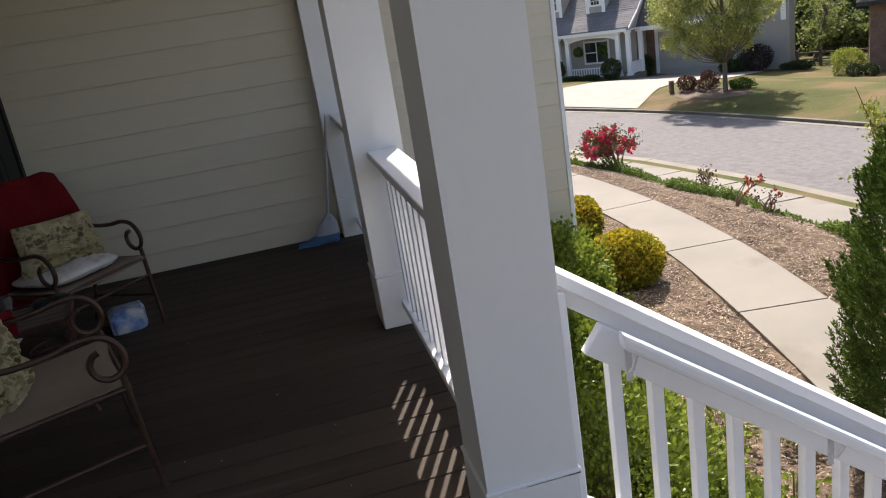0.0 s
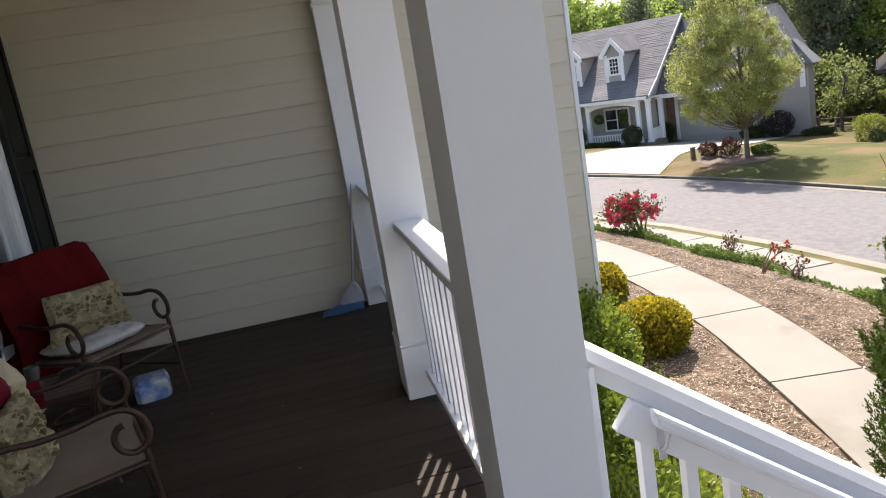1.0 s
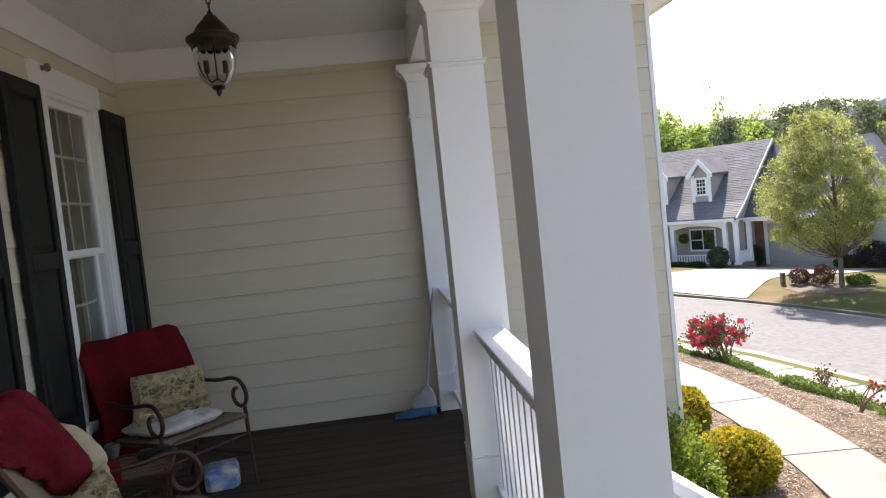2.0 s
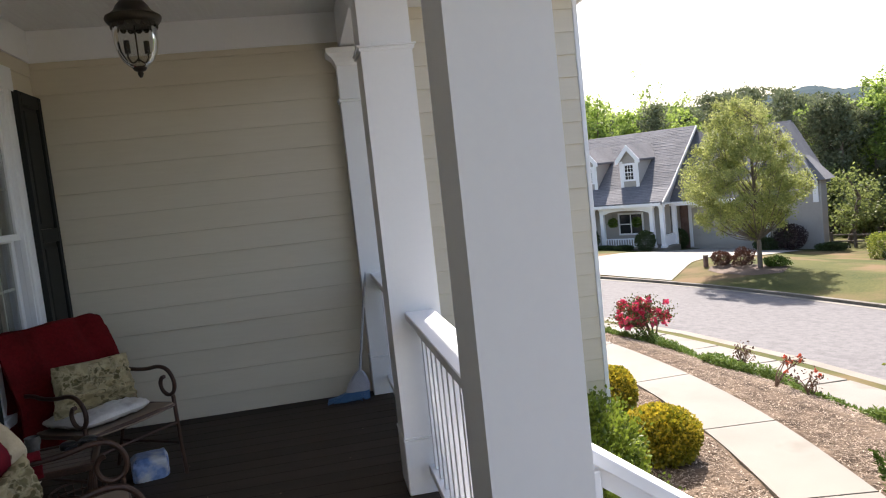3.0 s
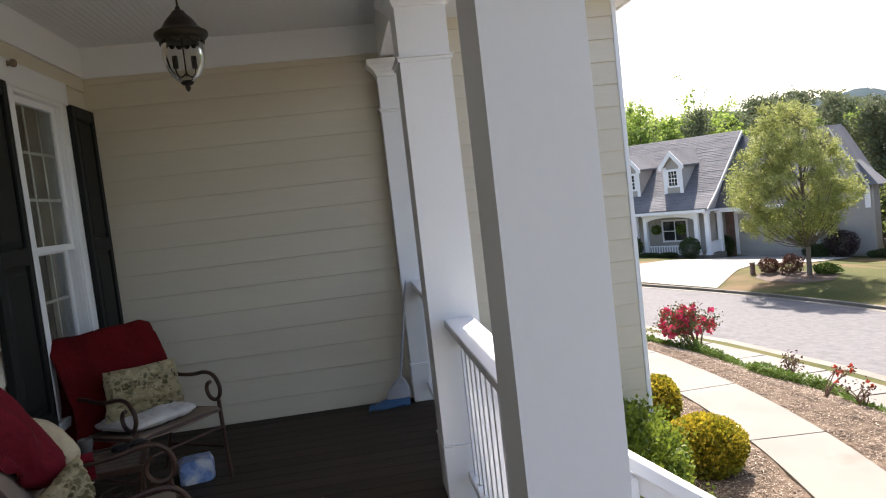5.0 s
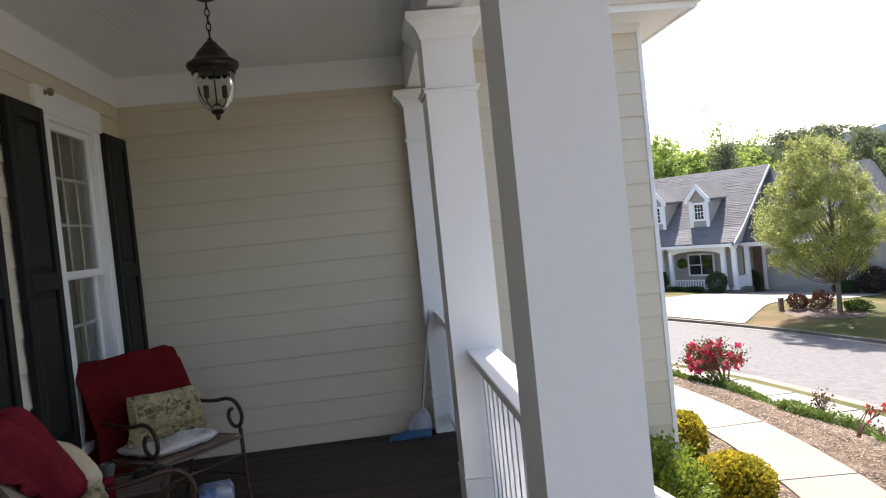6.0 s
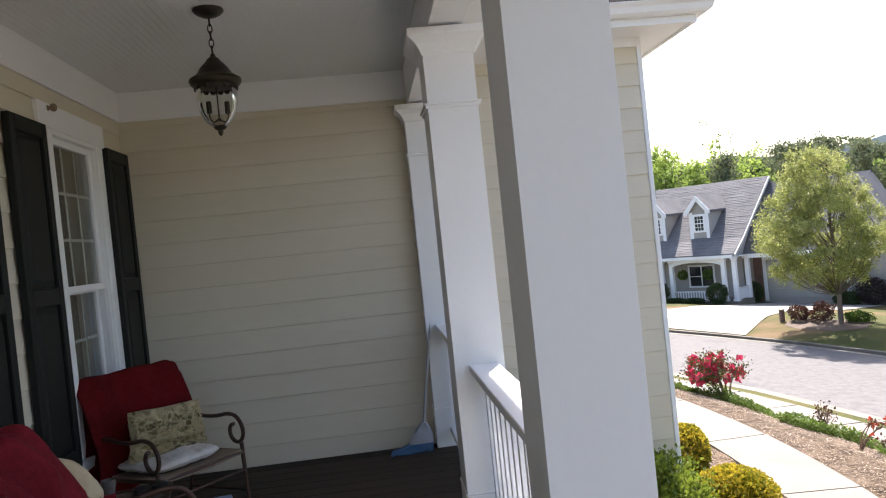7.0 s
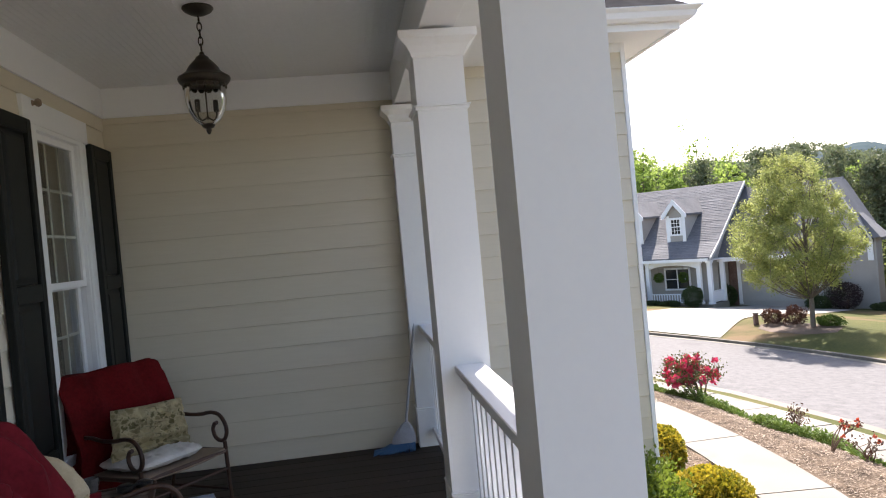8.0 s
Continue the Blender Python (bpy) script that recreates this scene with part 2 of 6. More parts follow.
# ---- building helpers ----
def box(bm, lo, hi, bevel=0.0, mtx=None):
    """A box between two corners, its edges rounded by bevel."""
    r = bmesh.ops.create_cube(bm, size=1.0)
    vs = r["verts"]
    size, mid = [(b - a) for a, b in zip(lo, hi)], [(a + b) / 2 for a, b in zip(lo, hi)]
    for v in vs:
        v.co = Vector((v.co.x * size[0] + mid[0], v.co.y * size[1] + mid[1], v.co.z * size[2] + mid[2]))
        if mtx:
            v.co = mtx @ v.co
    if bevel:
        es = list({e for v in vs for e in v.link_edges})
        bmesh.ops.bevel(bm, geom=es, offset=bevel, segments=2 if bevel > 0.004 else 1, affect="EDGES", profile=0.5)
    return bm


def boxes(*pairs, bevel=0.0):
    bm = bmesh.new()
    for lo, hi in pairs:
        box(bm, lo, hi, bevel)
    return bm


def prism(bm, outline, axis, a, b):
    """A solid with the given outline in the plane across axis ('x', 'y' or 'z'), from a to b along it."""
    def at(p, w):
        return {"x": (w, p[0], p[1]), "y": (p[0], w, p[1]), "z": (p[0], p[1], w)}[axis]
    va, vb = [bm.verts.new(at(p, a)) for p in outline], [bm.verts.new(at(p, b)) for p in outline]
    n = len(outline)
    bm.faces.new(va)
    bm.faces.new(vb[::-1])
    for i in range(n):
        bm.faces.new((va[i], vb[i], vb[(i + 1) % n], va[(i + 1) % n]))
    bmesh.ops.recalc_face_normals(bm, faces=bm.faces[:])
    return bm


def tube(bm, points, radius, sides=8, taper=None):
    """A round bar along points; taper gives a radius for each."""
    pts = [Vector(p) for p in points]
    rings, side = [], None
    for i, p in enumerate(pts):
        d = (pts[min(i + 1, len(pts) - 1)] - pts[max(i - 1, 0)]).normalized()
        if side is None:
            side = d.orthogonal().normalized()
        side = (side - d * side.dot(d)).normalized()
        other = d.cross(side)
        r = taper[i] if taper else radius
        rings.append([bm.verts.new(p + (side * math.cos(a) + other * math.sin(a)) * r) for a in (k * math.tau / sides for k in range(sides))])
    for ra, rb in zip(rings, rings[1:]):
        for k in range(sides):
            bm.faces.new((ra[k], ra[(k + 1) % sides], rb[(k + 1) % sides], rb[k]))
    bm.faces.new(rings[0][::-1])
    bm.faces.new(rings[-1])
    return bm


def lathe(bm, profile, centre=(0, 0, 0), sides=24, closed=True):
    """A turned form from (radius, height) rows."""
    c = Vector(centre)
    rings = [[bm.verts.new(c + Vector((r * math.cos(k * math.tau / sides), r * math.sin(k * math.tau / sides), z))) for k in range(sides)] for r, z in profile]
    for ra, rb in zip(rings, rings[1:]):
        for k in range(sides):
            bm.faces.new((ra[k], ra[(k + 1) % sides], rb[(k + 1) % sides], rb[k]))
    if closed:
        bm.faces.new(rings[0][::-1])
        bm.faces.new(rings[-1])
    return bm


def smooth_curve(points, steps=6):
    """Points of a smooth curve through the given ones."""
    p = [Vector(q) for q in points]
    out = []
    for i in range(len(p) - 1):
        a, b, c, d = p[max(i - 1, 0)], p[i], p[i + 1], p[min(i + 2, len(p) - 1)]
        for k in range(steps):
            t = k / steps
            out.append(0.5 * (2 * b + (c - a) * t + (2 * a - 5 * b + 4 * c - d) * t * t + (3 * b - a - 3 * c + d) * t ** 3))
    return out + [p[-1]]


def to_mesh(name, bm, mat, smooth=False):
    me = bpy.data.meshes.new(name)
    bm.to_mesh(me)
    bm.free()
    me.materials.append(mat)
    if smooth:
        me.polygons.foreach_set("use_smooth", [True] * len(me.polygons))
        me.set_sharp_from_angle(angle=radians(40))
    return me


def part(name, bm, mat, parent, label="", smooth=False):
    """Links a bmesh as one mesh object under a thing or a part."""
    ob = new(name, to_mesh(name, bm, mat, smooth))
    ob.parent = parent
    return tagged(ob, label)


def solid(name, bm, mat, label, category, kind="", group="", smooth=False):
    """A top-level thing that is one mesh."""
    return tagged(new(name, to_mesh(name, bm, mat, smooth)), label, category, group, kind)


def thing(name, label, category, at=(0, 0, 0), turn=0.0, group="", kind=""):
    """An empty at a thing's base, to parent its parts."""
    ob = new(name)
    ob.empty_display_size = 0.1
    ob.matrix_basis = pose(*at, 0, 0, turn)
    return tagged(ob, label, category, group, kind)


def piece(name, mesh, parent, m):
    ob = new(name, mesh)
    ob.parent = parent
    ob.matrix_basis = m
    return ob


def leaf_cloud(name, centres, ways, sizes, mat, width=0.55, fold=0.25, seed=1, lying=False):
    """One mesh of many small folded leaves: a diamond of two triangles at each centre, pointing its own way."""
    rng = np.random.default_rng(seed)
    c, w = np.asarray(centres, float), np.asarray(ways, float)
    n = len(c)
    w = w / (np.linalg.norm(w, axis=1, keepdims=True) + 1e-9)
    side = np.cross(w, rng.normal(size=(n, 3)) * (0.25 if lying else 1.0) + [0, 0, 1.0 if lying else 0.0])
    side /= np.linalg.norm(side, axis=1, keepdims=True) + 1e-9
    up = np.cross(side, w)
    s = np.asarray(sizes, float).reshape(-1, 1) * np.ones((n, 1))
    verts = np.empty((n, 4, 3))
    verts[:, 0] = c
    verts[:, 1] = c + w * s * 0.5 + side * s * width / 2 + up * s * fold * 0.4
    verts[:, 2] = c + w * s
    verts[:, 3] = c + w * s * 0.5 - side * s * width / 2 + up * s * fold * 0.4
    idx = np.arange(n)[:, None] * 4
    tris = np.concatenate([idx + [0, 1, 2], idx + [0, 2, 3]], 1).reshape(-1, 3)
    me = bpy.data.meshes.new(name)
    me.from_pydata(verts.reshape(-1, 3).tolist(), [], tris.tolist())
    me.materials.append(mat)
    return me


def mesh_part(name, me, parent, label=""):
    ob = new(name, me)
    ob.parent = parent
    return tagged(ob, label)


# ---- ground, road and walks ----
# u runs along the road, v away from the house across it; the land falls away from the house
U, N = Vector((0.3102, -0.9506, 0)), Vector((0.9506, 0.3102, 0))
PROFILE = [(-3000, -1.7), (-20, -1.7), (10.8, -1.7), (11.35, -1.86), (12.05, -2.30), (13.45, -2.38), (13.9, -2.42), (13.92, -2.64), (21.38, -3.125), (21.4, -3.03),
           (24.4, -2.80), (27, -2.98), (31, -3.5), (36, -3.95), (48, -4.6), (80, -7), (160, -9), (3000, -9)]


def ground_z(v):
    return float(np.interp(v, [p[0] for p in PROFILE], [p[1] for p in PROFILE]))


def bend(u, v):
    """How far the street's lines swing away from straight at u: the near side comes closer to the house, the far side bows out."""
    near = float(np.interp(u, [-60, -13, -12, -11, -9.5, -8.2, -7, -6, -5.1, -3, 0, 20], [0.15, 0.15, 0.12, 0.02, -0.17, -0.45, -0.68, -0.95, -1.2, -1.8, -2.5, -3.2]))
    far = float(np.interp(u, [-60, -30, -23.7, -20, -16.7, -14.5, -12.5, -8, 0, 20], [0.0, 0.0, 0.15, 0.42, 0.40, 0.20, 0.0, -0.6, -1.8, -3.0]))
    return float(np.interp(v, [6.0, 10.5, 14.5, 20.0, 26.0, 40.0], [0.0, near, near, far, far, 0.0]))


def uv(u, v, dz=0.0):
    """The place on the ground at u along the street and on the line that lies v across it."""
    p = U * u + N * (v + bend(u, v))
    return Vector((p.x, p.y, ground_z(v) + dz))


def height_at(x, y):
    u, across = x * U.x + y * U.y, x * N.x + y * N.y
    v = across
    for _ in range(12):
        v = across - bend(u, v)
    return ground_z(v)


def sheet(u_lines, v_lines, dz, thick=0.0, rough=0.0, seed=0):
    """A sheet that follows the land, with an underside where it has a thickness."""
    bm = bmesh.new()
    grid = [[bm.verts.new(uv(u, v, dz + (rough * noise.noise(Vector((u * 2.1 + seed, v * 2.1, 0))) if rough else 0))) for v in v_lines] for u in u_lines]
    for i in range(len(u_lines) - 1):
        for j in range(len(v_lines) - 1):
            bm.faces.new((grid[i][j], grid[i + 1][j], grid[i + 1][j + 1], grid[i][j + 1]))
    bmesh.ops.recalc_face_normals(bm, faces=bm.faces[:])
    if bm.faces[0].normal.z < 0:
        bmesh.ops.reverse_faces(bm, faces=bm.faces[:])
    if thick:
        bmesh.ops.solidify(bm, geom=bm.faces[:], thickness=thick)
    return bm


solid("ground", sheet([-3000, -400, -120, -60, -40] + list(range(-32, 22)) + [30, 80, 400, 3000], [-3000, -20, 2, 5, 8, 9.5] + [p[0] for p in PROFILE[2:]], 0.0), M_GRASS,
      "lawn of green grass with dry tan patches", "ground", "structure")
solid("road", sheet([-160, -60, -40] + list(range(-32, 21)) + [160], [13.95, 14.5, 16, 18, 20, 21.36], 0.012), M_ASPHALT,
      "sun-bleached grey asphalt street", "road", "structure")
prism_rows = [(13.84, 14.10, -2.41, "kerb_near", M_KERB, "pale concrete kerb along the street"), (21.3, 21.48, -3.01, "kerb_far", M_KERB_SHADED, "stained concrete kerb across the street, darkened for shade")]
for v0, v1, top, nm, kerb_mat, kerb_label in prism_rows:
    bm = bmesh.new()
    for u0 in range(-60, 30, 3):
        rows = []
        for uu in (u0, u0 + 2.985):
            rows.append([bm.verts.new(U * uu + N * (v + bend(uu, v)) + Vector((0, 0, z))) for v, z in ((v0, top - 0.3), (v0, top), (v1 - 0.03, top), (v1, top - 0.03), (v1 + 0.02, top - 0.3))])
        bm.faces.new(rows[0])
        bm.faces.new(rows[1][::-1])
        for k in range(5):
            bm.faces.new((rows[0][k], rows[1][k], rows[1][(k + 1) % 5], rows[0][(k + 1) % 5]))
    bmesh.ops.recalc_face_normals(bm, faces=bm.faces[:])
    solid(nm, bm, kerb_mat, kerb_label, "kerb", "structure")

solid("gutter_strip", sheet([-60, -40] + list(range(-32, 21)), [21.0, 21.31], 0.022), M_KERB, "pale concrete gutter strip along the far kerb", "gutter", "structure")
sidewalk = solid("sidewalk", sheet([-60, -40] + list(range(-30, 21)), [12.1, 12.75, 13.43], 0.006), M_KERB, "pale concrete pavement beside the street", "pavement", "structure")
slab_bm = bmesh.new()
a = [slab_bm.verts.new(U * u + N * (v - 12.76) + Vector((0, 0, ground_z(v) + z))) for z in (0.01, 0.05) for u, v in ((0, 12.12), (1.49, 12.12), (1.49, 13.4), (0, 13.4))]
for f in ((3, 2, 1, 0), (4, 5, 6, 7), (0, 1, 5, 4), (1, 2, 6, 5), (2, 3, 7, 6), (3, 0, 4, 7)):
    slab_bm.faces.new([a[k] for k in f])
bmesh.ops.recalc_face_normals(slab_bm, faces=slab_bm.faces[:])
slab_me = to_mesh("pavement_slab", slab_bm, M_CONCRETE)
for k in range(-20, 6):
    swing = math.atan((bend(1.5 * k + 1.5, 12.76) - bend(1.5 * k, 12.76)) / 1.5)
    piece("pavement_slab", slab_me, sidewalk, Matrix.Translation(U * (1.5 * k) + N * (12.76 + bend(1.5 * k, 12.76))) @ Matrix.Rotation(swing, 4, "Z"))

# bed of mulch between the house, the walk and the street
solid("mulch_bed", sheet([x * 0.5 for x in range(-50, 31)], [2.0 + 0.44 * k for k in range(21)] + [11.35], 0.03, rough=0.045), M_MULCH,
      "brown pine mulch bed on both sides of the walk", "mulch", "structure")

# front walk of concrete slabs
WALK = smooth_curve([(5.02, 1.6, 0), (5.25, 3.2, 0), (5.63, 4.78, 0), (6.0, 6.43, 0), (6.33, 8.34, 0), (6.46, 10.48, 0), (6.32, 12.8, 0), (5.95, 15.2, 0), (5.5, 17.5, 0)], 12)
walk_slabs = thing("front_walk", "cream concrete garden walk of broad slabs with dark joints", "walkway", kind="structure")


def slab(c0, c1, w, gap, z0, z1):
    """A slab of a walk along the centre line from index c0 to c1."""
    bm = bmesh.new()
    rows = []
    for k in range(c0, c1 + 1):
        p = WALK[k]
        d = (WALK[min(k + 1, len(WALK) - 1)] - WALK[max(k - 1, 0)]).normalized()
        if k == c0:
            p = p + d * gap
        if k == c1:
            p = p - d * gap
        side = Vector((d.y, -d.x, 0)) * w
        rows.append([bm.verts.new((q.x, q.y, z)) for q, z in ((p - side, z0), (p - side, z1), (p + side, z1), (p + side, z0))])
    for ra, rb in zip(rows, rows[1:]):
        for k in range(4):
            bm.faces.new((ra[k], ra[(k + 1) % 4], rb[(k + 1) % 4], rb[k]))
    bm.faces.new(rows[0])
    bm.faces.new(rows[-1][::-1])
    bmesh.ops.recalc_face_normals(bm, faces=bm.faces[:])
    return bm


for c in range(0, len(WALK) - 12, 12):
    part("slab", slab(c, c + 12, 0.425, 0.012, -1.76, -1.645), M_CONCRETE, walk_slabs)

# ---- porch: floor, walls, ceiling, roof ----
END, OUT, FX = 6.23, 2.42, 0.05
foundation = boxes(((0.0, -3.0, -1.75), (2.36, END, -0.16)))
solid("porch_foundation", foundation, M_BRICK, "brown brick porch foundation wall", "foundation", "structure")
floor = solid("floor", boxes(((-0.02, -3.0, -0.16), (OUT, END, -0.034))), M_DECK, "dark brown stained timber porch floor", "floor", "structure")
board_me = to_mesh("floor_board", boxes(((0.0, 0.002, -0.030), (OUT + 0.02, 0.134, 0.0)), bevel=0.003), M_DECK)
for k in range(67):
    piece("floor_board", board_me, floor, pose(0.0, -2.95 + 0.1365 * k, 0))

EXPO = 0.1692


def lap_board(length):
    """A lap siding board along x, thick at its lower edge."""
    bm = bmesh.new()
    return prism(bm, [(0, 0), (-0.016, 0.0), (-0.0175, 0.004), (-0.004, EXPO + 0.02), (0, EXPO + 0.02)], "x", 0, length)


# end wall, the side of the garage wing; boards face -y
wall_end = solid("wall_end", boxes(((-0.2, END, -1.8), (3.93, END + 0.2, 2.9))), M_SIDING, "cream painted lap siding wall at the porch's end", "wall", "structure")
long_me = to_mesh("siding_board", lap_board(3.884), M_SIDING)
for k in range(-10, 18):
    piece("siding_board", long_me, wall_end, pose(0.02, END, 0.135 - EXPO + EXPO * k))
part("corner_trim", boxes(((3.905, END - 0.022, -1.75), (3.94, END, 2.87)), ((3.92, END, -1.75), (3.94, END + 0.09, 2.87)), bevel=0.003), M_WHITE, wall_end, "white corner board")
part("frieze", boxes(((FX, END - 0.028, 2.55), (2.118, END, 2.76)), bevel=0.002), M_WHITE, wall_end, "white frieze board")
part("upper_trim", boxes(((2.33, END - 0.026, 2.80), (3.904, END - 0.001, 2.87)), bevel=0.002), M_WHITE, wall_end, "white frieze board")
# street side of the garage wing
solid("wall_garage", boxes(((3.73, END + 0.2, -1.8), (3.93, 13.0, 2.9)), ((3.93, END + 0.09, -1.75), (3.942, 13.0, 2.87))), M_SIDING,
      "cream lap siding wall of the garage wing", "wall", "structure")

# front wall of the house with two windows
WINDOWS = (5.335, 3.43)
W_LO, W_HI, W_HALF = 0.50, 2.315, 0.365
front = boxes(((-0.15, -3.2, -0.3), (FX, END, W_LO)), ((-0.15, -3.2, W_HI), (FX, END, 3.0)), ((-0.15, WINDOWS[0] + W_HALF, W_LO), (FX, END, W_HI)),
              ((-0.15, WINDOWS[1] + W_HALF, W_LO), (FX, WINDOWS[0] - W_HALF, W_HI)), ((-0.15, -3.2, W_LO), (FX, WINDOWS[1] - W_HALF, W_HI)))
wall_front = solid("wall_front", front, M_SIDING, "cream painted lap siding house front", "wall", "structure")


def front_boards(y0, y1, rows):
    me = to_mesh("siding_board", lap_board(y1 - y0), M_SIDING)
    for k in rows:
        piece("siding_board", me, wall_front, pose(FX, y0, 0.135 - EXPO + EXPO * k, 0, 0, 90))


front_boards(WINDOWS[0] + 0.47, END - 0.02, range(0, 16))
front_boards(WINDOWS[1] + 0.47, WINDOWS[0] - 0.47, range(0, 16))
front_boards(-3.0, WINDOWS[1] - 0.47, range(0, 16))
for w in WINDOWS:
    front_boards(w - 0.47, w + 0.47, range(0, 2))
part("frieze", boxes(((FX, -3.0, 2.55), (FX + 0.03, END - 0.03, 2.76)), bevel=0.002), M_WHITE, wall_front, "white frieze board")
part("band", boxes(((FX, -3.0, 2.455), (FX + 0.022, END - 0.03, 2.547)), bevel=0.002), M_SIDING, wall_front, "cream band under the frieze")

# beaded board ceiling
bm = bmesh.new()
for k in range(26):
    x0 = 0.05 + 0.0795 * k
    box(bm, (x0 + 0.0015, -0.7, 2.76), (x0 + 0.038, END, 2.772))
    box(bm, (x0 + 0.040, -0.7, 2.76), (x0 + 0.079, END, 2.772))
box(bm, (0.0, -0.7, 2.7625), (2.3, END, 2.80))
solid("ceiling", bm, M_CEIL, "pale grey painted beaded board porch ceiling", "ceiling", "structure")
solid("porch_beam", boxes(((2.118, -0.7, 2.487), (2.290, END - 0.03, 2.767)), bevel=0.003), M_WHITE, "white boxed beam over the porch columns", "beam", "structure")
# porch roof with its soffit and fascia
roof = bmesh.new()
prism(roof, [(-0.2, 4.4), (2.88, 2.86), (2.88, 2.755), (2.295, 2.768), (2.295, 2.802), (-0.2, 2.802)], "y", -0.7, END - 0.002)
porch_roof = solid("porch_roof", roof, M_WHITE, "porch roof with white fascia and soffit under dark shingles", "roof", "structure")
cover = bmesh.new()
prism(cover, [(-0.2, 4.404), (2.879, 2.864), (2.879, 2.882), (-0.2, 4.424)], "y", -0.7, END - 0.002)
part("shingles", cover, M_DARKROOF, porch_roof, "dark grey shingles")

# eave of the garage wing: soffit, fascia, gutter and hipped roof
eave = thing("garage_roof", "hipped shingle roof with white soffit and gutter", "roof", kind="structure")
part("soffit", boxes(((3.3, END - 0.36, 2.87), (4.20, END + 0.02, 2.89)), ((3.96, END + 0.02, 2.87), (4.20, 13.0, 2.89))), M_WHITE, eave)
part("fascia", boxes(((3.3, END - 0.385, 2.855), (4.225, END - 0.36, 2.985)), ((4.20, END - 0.36, 2.855), (4.225, 13.0, 2.985))), M_WHITE, eave)
bm = bmesh.new()
runs = [[bm.verts.new(p) for p in ((3.3, END - 0.386 - o, z), (4.226 + o, END - 0.386 - o, z), (4.226 + o, 13.0, z))]
        for o, z in ((0.0, 2.905), (0.056, 2.905), (0.082, 2.925), (0.098, 2.962), (0.128, 2.985), (0.130, 2.993), (0.0, 2.993))]
for ra, rb in zip(runs, runs[1:] + runs[:1]):
    for k in (0, 1):
        bm.faces.new((ra[k], ra[k + 1], rb[k + 1], rb[k]))
for k in (0, 2):
    bm.faces.new([r[k] for r in runs])
bmesh.ops.recalc_face_normals(bm, faces=bm.faces[:])
part("gutter", bm, M_WHITE, eave, "white metal gutter")
bm = bmesh.new()
rise = (4.75 - 3.0) / (8.4 - END + 0.47)
v = [bm.verts.new(p) for p in ((3.3, END - 0.47, 3.0), (4.29, END - 0.47, 3.0), (4.29, 13, 3.0), (2.2, 13, 4.75), (2.2, 8.4, 4.75), (-3, 6.6, 3.0 + rise * (6.6 - END + 0.47)), (-3, 8.4, 4.75), (-3, 13, 4.75),
                               (3.3, 6.6, 3.0 + rise * (6.6 - END + 0.47)))]
for f in ((0, 1, 4, 8), (1, 2, 3, 4), (5, 8, 4, 6), (6, 4, 3, 7)):
    bm.faces.new([v[k] for k in f])
bmesh.ops.recalc_face_normals(bm, faces=bm.faces[:])
bmesh.ops.solidify(bm, geom=bm.faces[:], thickness=0.05)
part("shingles", bm, M_DARKROOF, eave, "dark grey shingles")

# ---- columns and railings ----


def column(y0, depth, cx, half, worn=False):
    """A boxed white column; y0 is its near face."""
    col = thing("porch_column", "square white boxed porch column with moulded cap and plinth", "column", (cx, y0 + depth / 2, 0), group="porch columns")
    d = depth / 2
    part("shaft", boxes(((-half, -d, 0.25), (half, d, 2.37)), bevel=0.0005), M_WHITE, col)
    yb = END - y0 - d
    part("plinth", boxes(((-half - 0.004, -d - 0.004, 0.0), (half + 0.004, min(d + 0.004, yb), 0.272)), bevel=0.004), M_WHITE, col)
    part("plinth_bead", boxes(((-half - 0.008, -d - 0.008, 0.272), (half + 0.008, min(d + 0.008, yb), 0.284)), bevel=0.004), M_WHITE, col)
    bm = boxes(((-half - 0.010, -d - 0.010, 2.105), (half + 0.010, min(d + 0.010, yb), 2.122)), bevel=0.003)
    box(bm, (-half - 0.018, -d - 0.018, 2.122), (half + 0.018, min(d + 0.018, yb), 2.13), 0.002)
    part("neck_moulding", bm, M_WHITE, col)
    bm = bmesh.new()
    rings = []
    for r, z in ((0.0, 2.355), (0.006, 2.36), (0.012, 2.378), (0.030, 2.408), (0.060, 2.432), (0.066, 2.436), (0.066, 2.472), (0.02, 2.474)):
        yb = min(d + r, END - y0 - d)
        rings.append([bm.verts.new(p) for p in ((-half - r, -d - r, z), (half + r, -d - r, z), (half + r, yb, z), (-half - r, yb, z))])
    for ra, rb in zip(rings, rings[1:]):
        for k in range(4):
            bm.faces.new((ra[k], ra[(k + 1) % 4], rb[(k + 1) % 4], rb[k]))
    bm.faces.new(rings[-1])
    part("cap", bm, M_WHITE, col)
    if worn:
        seam = bmesh.new()
        for x0, x1, z0, z1 in ((-0.02, half - 0.03, 0.2712, 0.2721), (half - 0.03, half + 0.0045, 0.2695, 0.2722)):
            box(seam, (x0, -d - 0.0050, z0), (x1, -d - 0.0035, z1))
        part("open_joint", seam, M_SOIL, col, "dark open joint in the paint")
    return col


COLUMNS = [(2.384, 0.235, 2.2135, 0.1235), (4.223, 0.25, 2.2035, 0.1195), (6.06, END - 0.019 - 6.06, 2.2035, 0.1195)]
for k, (y0, d, cx, half) in enumerate(COLUMNS):
    column(y0, d, cx, half, worn=k == 0)


